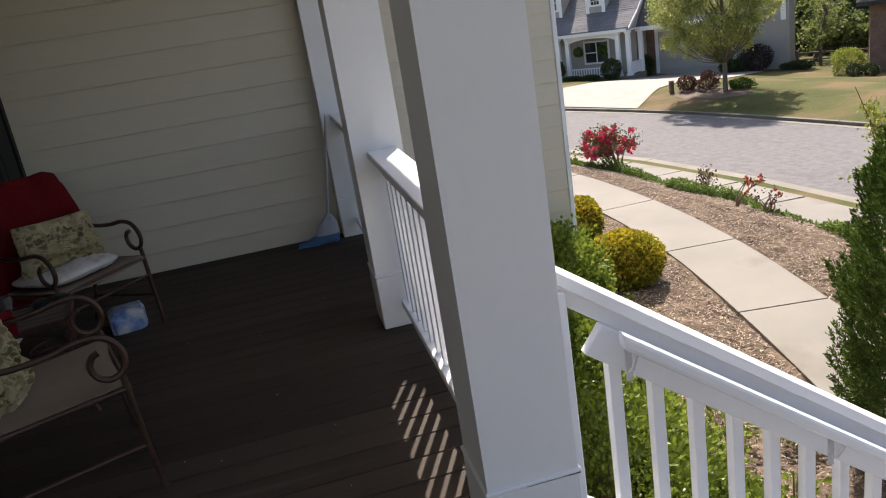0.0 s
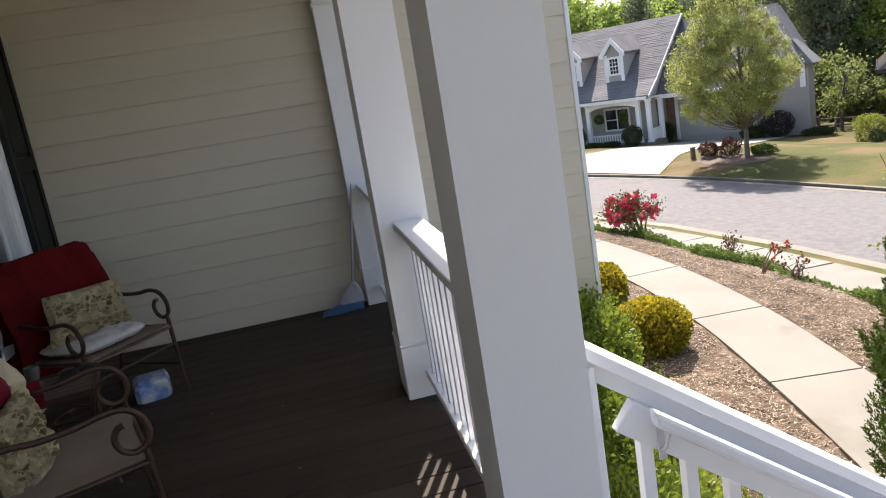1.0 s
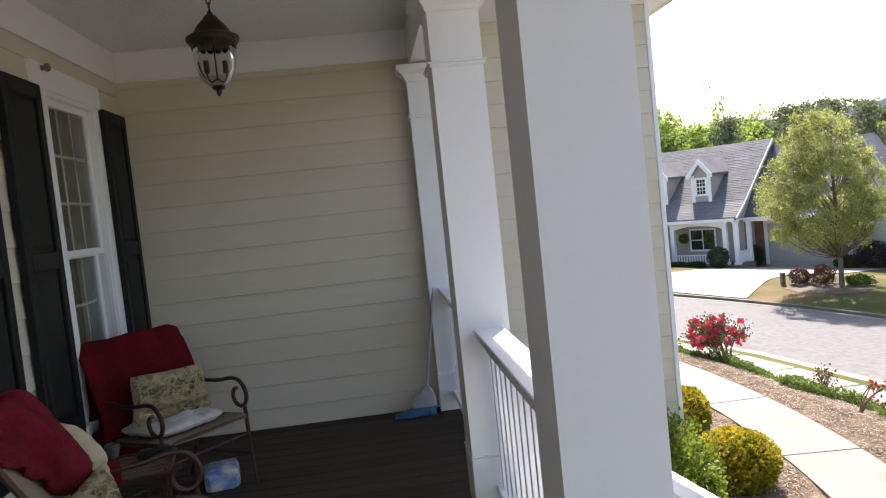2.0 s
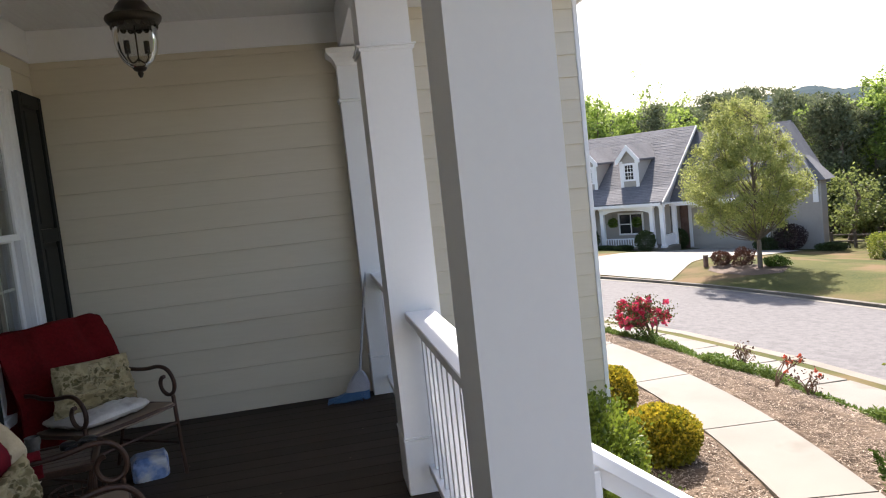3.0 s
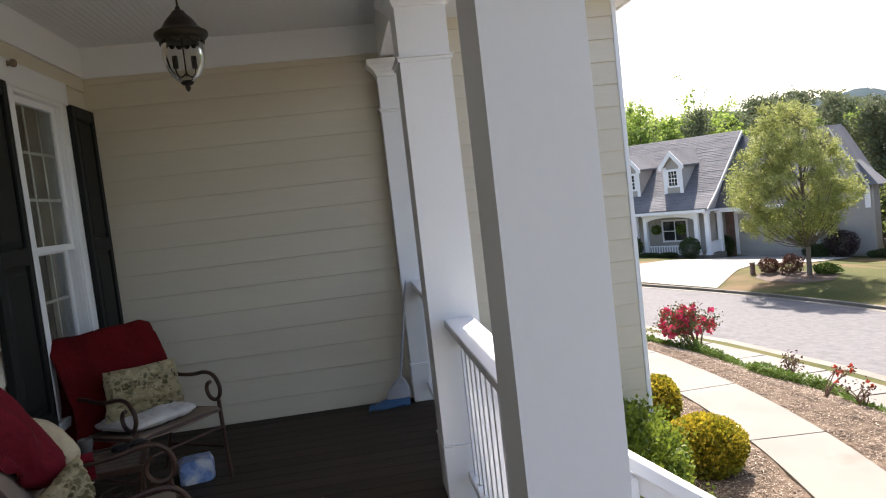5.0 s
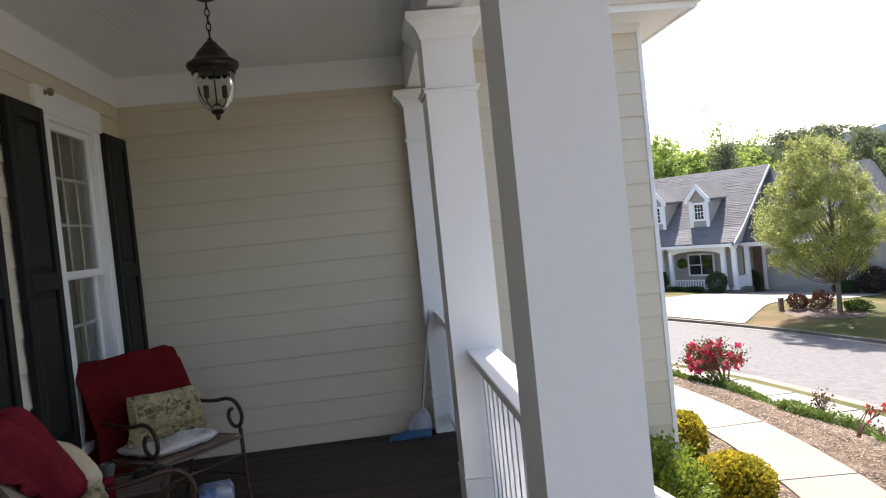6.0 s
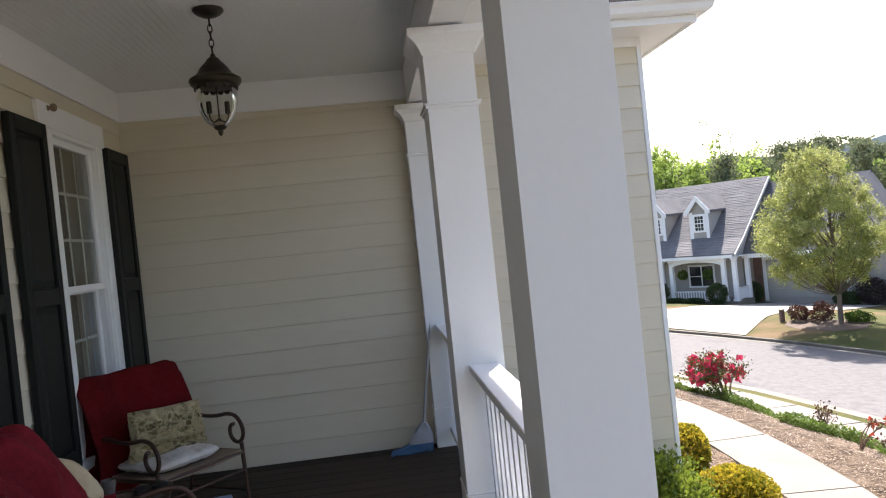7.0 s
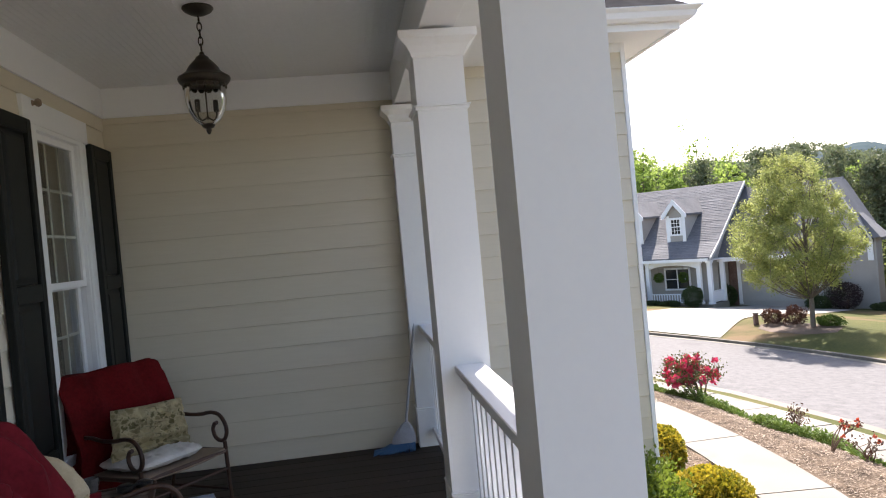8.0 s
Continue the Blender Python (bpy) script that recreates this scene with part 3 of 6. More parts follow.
def railing(y0, y1):
    rail = thing("porch_railing", "white painted timber porch railing with square balusters", "railing", (2.221, y0, 0), group="porch railings")
    n = y1 - y0
    part("rail_cap", boxes(((-0.07, 0, 0.853), (0.07, n, 0.888)), bevel=0.004), M_WHITE, rail)
    part("top_rail", boxes(((-0.02, 0, 0.77), (0.02, n, 0.853)), bevel=0.003), M_WHITE, rail)
    part("bottom_rail", boxes(((-0.035, 0, 0.10), (0.035, n, 0.138)), bevel=0.004), M_WHITE, rail)
    count = round(n / 0.128)
    me = to_mesh("baluster", boxes(((-0.0135, -0.0135, 0.138), (0.0135, 0.0135, 0.77)), bevel=0.002), M_WHITE)
    for k in range(count):
        piece("baluster", me, rail, pose(0, (k + 0.5) * n / count, 0))
    return rail


railing(COLUMNS[0][0] + COLUMNS[0][1], COLUMNS[1][0])
railing(COLUMNS[1][0] + COLUMNS[1][1], COLUMNS[2][0])

# ---- stair and its rail ----
SLOPE = -0.737
stair = thing("porch_stair", "dark timber porch stair going down to the walk", "stair", (OUT, 0, 0), kind="structure")
for k in range(8):
    z = -0.199 * (k + 1)
    part("tread", boxes(((0.27 * k, 0.9, z - 0.04), (0.27 * k + 0.29, 2.50, z)), bevel=0.004), M_DECK, stair)
    part("riser", boxes(((0.27 * k - 0.0, 0.92, z), (0.27 * k + 0.02, 2.48, z + 0.15))), M_WHITE, stair)
bm = bmesh.new()
prism(bm, [(0.0, -0.05), (0.0, -0.55), (1.6, -1.72), (2.2, -1.72), (2.2, -1.52)], "y", 2.50, 2.545)
prism(bm, [(0.0, -0.05), (0.0, -0.55), (1.6, -1.72), (2.2, -1.72), (2.2, -1.52)], "y", 0.86, 0.90)
part("stringer", bm, M_WHITE, stair)


def sloped(x0, x1, top, drop, y0, y1, bevel=0.004, square=False):
    """A board that follows the stair's slope, from x0 to x1; top is its height where x is 2.42."""
    bm = bmesh.new()
    cut = drop * 0.57 if square else 0.0
    a, b = top + SLOPE * (x0 - 2.42), top + SLOPE * (x1 - 2.42)
    prism(bm, [(x0 + (0 if not square else 0.04), a + (0 if not square else SLOPE * 0.04)), (x0 - cut * 0.3, a - drop), (x1, b - drop), (x1, b)], "y", y0, y1)
    bmesh.ops.bevel(bm, geom=bm.edges[:], offset=bevel, segments=2, affect="EDGES", profile=0.5)
    return bm


stair_rail = thing("stair_railing", "white painted sloping stair railing with square balusters", "railing", (0.022, 0, 0.022))
part("rail_cap", sloped(2.335, 4.5, 0.7055, 0.042, 2.55, 2.69), M_WHITE, stair_rail)
part("top_rail", sloped(2.335, 4.5, 0.663, 0.06, 2.60, 2.64), M_WHITE, stair_rail)
part("baluster_rail", sloped(2.455, 4.5, 0.604, 0.105, 2.562, 2.598, square=True), M_WHITE, stair_rail)
part("post", boxes(((2.335, 2.575, -0.03), (2.405, 2.655, 0.665)), bevel=0.004), M_WHITE, stair_rail)
part("bottom_rail", sloped(2.42, 4.5, -0.03, 0.09, 2.60, 2.64), M_WHITE, stair_rail)
me = to_mesh("baluster", boxes(((-0.019, 2.599, -0.62), (0.019, 2.637, 0.04)), bevel=0.002), M_WHITE)
for k in range(14):
    x = 2.536 + 0.129 * k
    piece("baluster", me, stair_rail, pose(x, 0, 0.56 + SLOPE * (x - 2.42)))
part("newel", boxes(((4.44, 2.57, -1.72), (4.54, 2.67, -0.65)), bevel=0.006), M_WHITE, stair_rail)
grip = part("handrail", sloped(2.517, 4.45, 0.6225, 0.05, 2.478, 2.523, 0.012), M_WHITE, stair_rail, "white handrail on steel brackets")
for x in (2.56, 3.22, 3.9):
    z = 0.585 + SLOPE * (x - 2.42)
    bm = boxes(((x - 0.008, 2.557, z - 0.12), (x + 0.012, 2.562, z - 0.02)), ((x - 0.006, 2.49, z - 0.012), (x + 0.010, 2.562, z - 0.004)))
    tube(bm, [(x, 2.558, z - 0.09), (x, 2.53, z - 0.07), (x, 2.50, z - 0.012)], 0.006, 6)
    part("bracket", bm, M_BRACKET, stair_rail, "pale galvanised handrail bracket")


# ---- windows of the porch ----
def porch_window(yc, name):
    win = thing(name, "tall white sash window with nine-over-nine panes and black shutters", "window", (FX, yc, 0), kind="structure")
    z0, z1, h = W_LO, W_HI, W_HALF
    frame_bm = boxes(((-0.12, -h, z0), (0.034, -h + 0.04, z1)), ((-0.12, h - 0.04, z0), (0.034, h, z1)), ((-0.12, -h + 0.04, z1 - 0.03), (0.034, h - 0.04, z1)),
                     ((-0.012, h - 0.05, z0), (0.022, h - 0.04, z1 - 0.03)), ((-0.012, -h + 0.04, z0), (0.022, -h + 0.05, z1 - 0.03)), bevel=0.003)
    part("window_frame", frame_bm, M_WHITE, win)
    trim_bm = boxes(((0.0, -h - 0.105, z0 - 0.02), (0.026, -h - 0.02, z1 + 0.005)), ((0.0, -h - 0.02, z0 - 0.02), (0.036, -h + 0.001, z1 + 0.005)),
                    ((0.0, h - 0.001, z0 - 0.02), (0.036, h + 0.02, z1 + 0.005)), ((0.0, h + 0.02, z0 - 0.02), (0.026, h + 0.105, z1 + 0.005)),
                    ((0.0, -h - 0.115, z1 + 0.005), (0.036, h + 0.115, z1 + 0.137)), ((0.0, -h - 0.115, z1 - 0.006), (0.04, h + 0.115, z1 + 0.005)), bevel=0.003)
    part("trim", trim_bm, M_WHITE, win)
    part("window_sill", boxes(((-0.12, -h - 0.10, z0 - 0.055), (0.07, h + 0.10, z0)), bevel=0.006), M_WHITE, win)
    mid = 1.418
    for name2, x0, lo, hi in (("upper_sash", -0.035, mid - 0.018, z1 - 0.03), ("lower_sash", -0.075, z0, mid + 0.012)):
        g = h - 0.05
        foot = 0.04 if name2 == "upper_sash" else 0.065
        bm = boxes(((x0, -g, lo), (x0 + 0.035, -g + 0.045, hi)), ((x0, g - 0.045, lo), (x0 + 0.035, g, hi)), ((x0, -g + 0.045, hi - 0.04), (x0 + 0.035, g - 0.045, hi)),
                   ((x0, -g + 0.045, lo), (x0 + 0.035, g - 0.045, lo + foot)), bevel=0.003)
        sash = part(name2, bm, M_WHITE, win)
        w, n0 = (2 * g - 0.09) / 3, lo + foot
        hh = (hi - 0.04 - n0) / 3
        for k in (1, 2):
            part("glazing_bar", boxes(((x0 + 0.007, -g + 0.045 + w * k - 0.011, n0), (x0 + 0.011, -g + 0.045 + w * k + 0.011, hi - 0.04))), M_GRILLE, sash)
            part("glazing_bar", boxes(((x0 + 0.0065, -g + 0.045, n0 + hh * k - 0.0085), (x0 + 0.0115, g - 0.045, n0 + hh * k + 0.0085))), M_GRILLE, sash)
        pane_me = to_mesh("pane", boxes(((x0 + 0.015, 0.0008, 0.0008), (x0 + 0.019, w - 0.0008, hh - 0.0008))), M_PANE)
        for i in range(3):
            for j in range(3):
                ob = piece("pane", pane_me, sash, pose(0, -g + 0.045 + w * i, n0 + hh * j))
    for side in (-1, 1):
        y0, y1 = sorted((side * 0.457, side * 0.868))
        bm = boxes(((0.022, y0, z0 - 0.03), (0.060, y0 + 0.055, z1 + 0.0)), ((0.022, y1 - 0.055, z0 - 0.03), (0.060, y1, z1 + 0.0)),
                   *[((0.022, y0 + 0.055, a), (0.060, y1 - 0.055, b)) for a, b in ((z0 - 0.03, z0 + 0.08), (mid - 0.06, mid + 0.03), (z1 - 0.08, z1))], bevel=0.004)
        sh = part("shutter", bm, M_SHUTTER, win, "black panelled shutter")
        for lo, hi in ((z0 + 0.08, mid - 0.06), (mid + 0.03, z1 - 0.08)):
            bm = bmesh.new()
            box(bm, (0.022, y0 + 0.056, lo + 0.001), (0.040, y1 - 0.056, hi - 0.001))
            rings = []
            for ins, x in ((0.012, 0.040), (0.04, 0.055), (0.05, 0.056)):
                rings.append([bm.verts.new(p) for p in ((x, y0 + 0.055 + ins, lo + ins), (x, y1 - 0.055 - ins, lo + ins), (x, y1 - 0.055 - ins, hi - ins), (x, y0 + 0.055 + ins, hi - ins))])
            for ra, rb in zip(rings, rings[1:]):
                for k in range(4):
                    bm.faces.new((ra[k], ra[(k + 1) % 4], rb[(k + 1) % 4], rb[k]))
            bm.faces.new(rings[-1])
            part("panel", bm, M_SHUTTER, sh)
    return win


M_PANE = glass_material("window glass", (0.86, 0.90, 0.88), 0.0)
for k, yc in enumerate(WINDOWS):
    porch_window(yc, f"window_{k + 1}")
# the dim room behind the windows, with a sheer curtain; the dimness is put into both colours
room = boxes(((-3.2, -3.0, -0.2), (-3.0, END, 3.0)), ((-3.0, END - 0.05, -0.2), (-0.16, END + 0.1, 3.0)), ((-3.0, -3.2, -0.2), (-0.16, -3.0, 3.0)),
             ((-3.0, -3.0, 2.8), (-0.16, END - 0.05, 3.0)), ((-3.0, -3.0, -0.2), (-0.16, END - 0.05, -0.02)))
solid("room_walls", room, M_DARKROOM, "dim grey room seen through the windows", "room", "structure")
for yc in WINDOWS:
    bm = bmesh.new()
    rows = []
    for k in range(61):
        y = yc - 0.46 + 0.92 * k / 60
        x = -0.20 + 0.003 * math.sin(k * 1.3) + 0.006 * math.sin(k * 0.47)
        rows.append((bm.verts.new((x, y, 0.3)), bm.verts.new((x, y, 2.5))))
    for ra, rb in zip(rows, rows[1:]):
        bm.faces.new((ra[0], rb[0], rb[1], ra[1]))
    bmesh.ops.solidify(bm, geom=bm.faces[:], thickness=0.003)
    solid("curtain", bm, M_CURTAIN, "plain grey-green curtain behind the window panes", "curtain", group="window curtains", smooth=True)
knob = bmesh.new()
lathe(knob, [(0.016, 0.0), (0.012, 0.006), (0.010, 0.014), (0.020, 0.020), (0.023, 0.032), (0.018, 0.043), (0.006, 0.047)], sides=16)
ob = solid("wall_knob", knob, M_SLING, "small round brown knob fixed to the window head", "knob", smooth=True)
ob.matrix_basis = pose(FX + 0.036, 4.985, 2.425, 0, 90, 0)

# ---- the house across the street ----
A_DIR, B_DIR, H_ORG = Vector((-0.617, 0.787, 0)), Vector((0.787, 0.617, 0)), Vector((20.38, 37.63, 0))
HOUSE = Matrix.Translation(H_ORG) @ Matrix(((A_DIR.x, B_DIR.x, 0, 0), (A_DIR.y, B_DIR.y, 0, 0), (0, 0, 1, 0), (0, 0, 0, 1)))
house = thing("neighbour_house", "grey house with dormers, steep shingle roof and white porch", "house")
house.matrix_basis = HOUSE
PB = -3.34
part("wall", boxes(((0.4, 2.0, -4.4), (11.0, 9.6, -0.9))), M_GREYSIDING, house, "grey siding front wall")
bm = bmesh.new()
prism(bm, [(0.15, -0.95), (1.15, -0.25), (5.2, 2.97), (9.0, -0.25), (9.8, -0.95)], "x", 0.34, 10.9)
part("gable_wall", bm, M_GREYSIDING, house, "grey siding gable")


bm = bmesh.new()
prism(bm, [(0.0, -0.93), (1.15, -0.22), (5.2, 3.0), (9.0, -0.2), (10.0, -0.95), (10.0, -0.8), (9.0, -0.02), (5.2, 3.18), (1.15, -0.05), (0.0, -0.80)], "x", -0.12, 11.2)
roof_ob = part("roof", bm, M_ROOF, house, "grey shingle roof")
courses = bmesh.new()
shingle_rng = np.random.default_rng(33)
for (b0, z0), (b1, z1) in zip([(-0.02, -0.795), (1.15, -0.045)], [(1.15, -0.045), (5.2, 3.185)]):
    n = round(math.hypot(b1 - b0, z1 - z0) / 0.15)
    for k in range(n):
        p, q = k / n, (k + 1.1) / n
        lo, hi = (b0 + (b1 - b0) * p, z0 + (z1 - z0) * p), (b0 + (b1 - b0) * q, z0 + (z1 - z0) * q)
        cuts = [-0.1] + sorted(float(v) for v in shingle_rng.uniform(0.3, 10.8, 13)) + [11.15]
        for c0, c1 in zip(cuts, cuts[1:]):
            lift = 0.5 + shingle_rng.random()
            vs = [courses.verts.new((x, b, z)) for x in (c0, c1 - 0.012) for b, z in ((lo[0], lo[1]), (lo[0] - 0.003 * lift, lo[1] + 0.010 * lift), (hi[0] - 0.001, hi[1] + 0.002), (hi[0], hi[1]))]
            for f in ((0, 1, 2, 3), (7, 6, 5, 4), (0, 4, 5, 1), (1, 5, 6, 2), (2, 6, 7, 3)):
                courses.faces.new([vs[i] for i in f])
bmesh.ops.recalc_face_normals(courses, faces=courses.faces[:])
me_c = to_mesh("shingles", courses, M_ROOF)
tagged(mesh_part("shingles", me_c, roof_ob, "lapped grey shingle courses"), kind="stuff")
bm = bmesh.new()
prism(bm, [(-0.05, -0.95), (-0.05, -0.82), (1.12, -0.05), (5.2, 3.19), (5.2, 3.02), (1.17, -0.21), (0.08, -0.95)], "x", -0.20, -0.125)
part("bargeboard", bm, M_TRIM_SHADED, house, "rake board greyed for shade")
part("eave_board", boxes(((-0.03, -0.10, -1.02), (11.2, -0.02, -0.86)), ((-0.03, -0.02, -1.02), (11.0, 2.0, -0.97))), M_WHITE, house, "white porch fascia and soffit")


def dormer(a):
    d = part("dormer", boxes(((a - 0.55, 1.3, -0.2), (a + 0.55, 3.9, 1.62))), M_GREYSIDING, house, "gabled roof dormer")
    bm = bmesh.new()
    prism(bm, [(a - 0.55, 1.62), (a, 2.25), (a + 0.55, 1.62)], "y", 1.31, 4.2)
    part("gable", bm, M_GREYSIDING, d)
    bm = bmesh.new()
    prism(bm, [(a - 0.72, 1.50), (a, 2.34), (a + 0.72, 1.50), (a + 0.72, 1.62), (a, 2.47), (a - 0.72, 1.62)], "y", 1.16, 4.5)
    part("dormer_roof", bm, M_ROOF, d)
    bm = bmesh.new()
    prism(bm, [(a - 0.75, 1.40), (a - 0.62, 1.40), (a, 2.14), (a + 0.62, 1.40), (a + 0.75, 1.40), (a + 0.75, 1.60), (a, 2.46), (a - 0.75, 1.60)], "y", 1.10, 1.155)
    part("rake_board", bm, M_WHITE, d)
    part("corner_board", boxes(((a - 0.57, 1.27, -0.2), (a - 0.38, 1.30, 1.55)), ((a + 0.38, 1.27, -0.2), (a + 0.57, 1.30, 1.55))), M_WHITE, d)
    frame_bm = boxes(((a - 0.37, 1.25, 0.40), (a - 0.25, 1.299, 1.42)), ((a + 0.25, 1.25, 0.40), (a + 0.37, 1.299, 1.42)), ((a - 0.25, 1.25, 1.30), (a + 0.25, 1.299, 1.42)),
                     ((a - 0.25, 1.25, 0.40), (a + 0.25, 1.299, 0.5)), ((a - 0.25, 1.258, 0.875), (a + 0.25, 1.29, 0.925)),
                     *[((a + q - 0.012, 1.266, 0.5), (a + q + 0.012, 1.288, 1.3)) for q in (-0.083, 0.083)], *[((a - 0.25, 1.268, z - 0.012), (a + 0.25, 1.286, z + 0.012)) for z in (0.69, 1.11)])
    part("window_frame", frame_bm, M_WHITE, d)
    return d


for a in (2.3, 4.95, 7.6):
    d = dormer(a)
    part("pane", boxes(((a - 0.25, 1.28, 0.5), (a + 0.25, 1.298, 1.30))), M_DARKGLASS, d)

# porch of that house: slab, columns, arched beam, railing, window
part("porch_slab", boxes(((-0.1, 0.1, -4.2), (10.5, 2.0, PB))), M_KERB, house, "concrete porch slab")
for a in (0.12, 0.72, 3.75, 4.35, 7.3):
    part("porch_post", boxes(((a - 0.11, 0.28, PB), (a + 0.11, 0.5, -1.02)), ((a - 0.15, 0.24, PB), (a + 0.15, 0.54, PB + 0.12)), ((a - 0.15, 0.24, -1.14), (a + 0.15, 0.54, -1.02)), bevel=0.01), M_WHITE, house, "white square porch post")
part("porch_post", boxes(((-0.02, 1.78, PB), (0.2, 1.99, -1.02))), M_WHITE, house, "white square porch post")
for a0, a1 in ((0.83, 3.64), (4.46, 7.19)):
    bm = bmesh.new()
    arch = [(a0 + (a1 - a0) * k / 12, -1.40 + 0.20 * math.sin(math.pi * k / 12) ** 0.6) for k in range(13)]
    prism(bm, [(a0, -1.02)] + arch + [(a1, -1.02)], "y", 0.3, 0.46)
    part("arched_beam", bm, M_WHITE, house, "white arched porch beam")
    rail = part("porch_rail", boxes(((a0, 0.35, PB + 0.50), (a1, 0.43, PB + 0.56)), ((a0, 0.36, PB + 0.06), (a1, 0.42, PB + 0.11))), M_WHITE, house, "white porch railing")
    bal = to_mesh("baluster", boxes(((-0.025, 0.37, PB + 0.11), (0.025, 0.41, PB + 0.5))), M_WHITE)
    for k in range(1, 18):
        piece("baluster", bal, rail, pose(a0 + (a1 - a0) * k / 18, 0, 0))
rail = part("side_rail", boxes(((0.06, 0.52, PB + 0.62), (0.12, 1.78, PB + 0.68)), ((0.06, 0.52, PB + 0.06), (0.12, 1.78, PB + 0.6))), M_WHITE, house, "white panelled side railing")
bm = boxes(((2.0, 1.93, -2.75), (2.1, 1.99, -1.45)), ((3.5, 1.93, -2.75), (3.6, 1.99, -1.45)), ((2.1, 1.93, -1.55), (3.5, 1.99, -1.45)), ((2.1, 1.93, -2.75), (3.5, 1.99, -2.65)), ((2.77, 1.94, -2.65), (2.83, 1.985, -1.55)), ((2.1, 1.945, -2.14), (3.5, 1.98, -2.08)))
w = part("window", bm, M_WHITE, house, "white-framed porch window")
part("pane", boxes(((2.1, 1.96, -2.65), (3.5, 1.992, -1.55))), M_DARKGLASS, w)

# garage wing: brick pier, door, gable
wing = part("garage_wing", boxes(((-7.05, 3.4, -4.9), (-4.0, 4.6, -0.35)), ((-4.0, 3.4, -4.9), (0.4, 10.5, -0.1))), M_GREYSIDING, house, "grey siding garage wing")
bm = bmesh.new()
prism(bm, [(-6.85, -0.35), (-5.35, 2.5), (-3.85, -0.35)], "y", 3.41, 4.9)
part("gable", bm, M_GREYSIDING, wing)
bm = bmesh.new()
prism(bm, [(-7.02, -0.65), (-5.35, 2.52), (-3.7, -0.65), (-3.7, -0.5), (-5.35, 2.66), (-7.02, -0.5)], "y", 3.1, 5.6)
part("wing_roof", bm, M_ROOF, wing, "grey shingle roof of the garage wing")
bm = bmesh.new()
prism(bm, [(-7.05, -0.70), (-5.35, 2.48), (-3.67, -0.70), (-3.67, -0.52), (-5.35, 2.65), (-7.05, -0.52)], "y", 3.03, 3.095)
part("wing_rake", bm, M_TRIM_SHADED, wing, "rake board greyed for shade")
bm = bmesh.new()
prism(bm, [(1.9, -1.0), (5.45, 2.80), (10.8, -1.0), (10.6, -1.12), (5.45, 2.6), (2.02, -1.12)], "x", -5.3, 0.33)
part("link_roof", bm, M_ROOF, wing, "grey shingle roof over the garage door")
part("garage_eave", boxes(((-4.0, 1.83, -1.2), (0.34, 1.91, -0.98)), ((-4.0, 1.91, -1.2), (0.34, 3.39, -1.16))), M_WHITE, wing, "white eave board")
part("brick_pier", boxes(((-0.05, 3.33, -4.2), (0.39, 3.45, -1.1))), M_BRICK, wing, "brown brick pier")
door = part("garage_door", boxes(*[((-4.3, 3.36, -3.58 + 0.53 * k), (-0.28, 3.395, -3.06 + 0.53 * k)) for k in range(4)], bevel=0.01), M_GARAGE, wing, "grey panelled garage door")
part("door_frame", boxes(((-0.28, 3.33, -3.7), (-0.1, 3.40, -1.3)), ((-4.5, 3.33, -3.7), (-4.3, 3.40, -1.3)), ((-4.3, 3.33, -1.46), (-0.28, 3.40, -1.3))), M_WHITE, wing)
hip = bmesh.new()
v = [hip.verts.new(p) for p in ((-7.4, 3.12, -0.42), (-6.35, 3.7, 0.85), (-7.4, 5.0, -0.42), (-6.35, 4.5, 0.85), (-6.35, 3.12, -0.42), (-6.35, 5.0, -0.42))]
for f in ((0, 1, 3, 2), (0, 4, 1), (2, 3, 5), (4, 5, 3, 1), (0, 2, 5, 4)):
    hip.faces.new([v[k] for k in f])
bmesh.ops.recalc_face_normals(hip, faces=hip.faces[:])
part("hip_roof", hip, M_ROOF, wing, "grey shingle hip roof")
part("upper_window", boxes(((-6.96, 3.35, -1.55), (-6.70, 3.40, -0.6))), M_WHITE, wing, "narrow white window")
part("downspout", boxes(((-7.11, 3.32, -4.6), (-7.03, 3.40, -0.4))), M_GARAGE, wing, "grey downspout")

# brick house further along
house2 = thing("brick_house", "brown brick house with a dark shingle hip roof", "house", (26.35, 27.75, -3.65), turn=-42)
part("wall", boxes(((0, 0, -1.0), (10.0, 8, 2.86))), M_BRICK, house2, "brown brick wall")
bm = bmesh.new()
v = [bm.verts.new(p) for p in ((-0.5, -0.5, 2.80), (10.5, -0.5, 2.80), (10.5, 8.5, 2.80), (-0.5, 8.5, 2.80), (3.6, 4, 6.4), (6.4, 4, 6.4))]
for f in ((0, 1, 5, 4), (1, 2, 5), (2, 3, 4, 5), (3, 0, 4), (3, 2, 1, 0)):
    bm.faces.new([v[k] for k in f])
bmesh.ops.recalc_face_normals(bm, faces=bm.faces[:])
part("roof", bm, M_DARKROOF, house2, "grey shingle hip roof")
# Fascia borrows the dark shingle colour for the shade under the eave.
part("fascia", boxes(((-0.52, -0.54, 2.68), (10.5, -0.5, 2.84)), ((-0.54, -0.5, 2.68), (-0.5, 8.5, 2.84))), M_DARKROOF, house2, "fascia board darkened for the eave's shade")
part("front_door", boxes(((2.5, -0.05, -0.1), (3.5, -0.005, 2.1)), bevel=0.02), M_DOORRED, house2, "dark red panelled front door")
part("door_surround", boxes(((2.38, -0.06, -0.1), (2.5, -0.004, 2.25)), ((3.5, -0.06, -0.1), (3.62, -0.004, 2.25)), ((2.5, -0.06, 2.1), (3.5, -0.004, 2.25))), M_WHITE, house2)
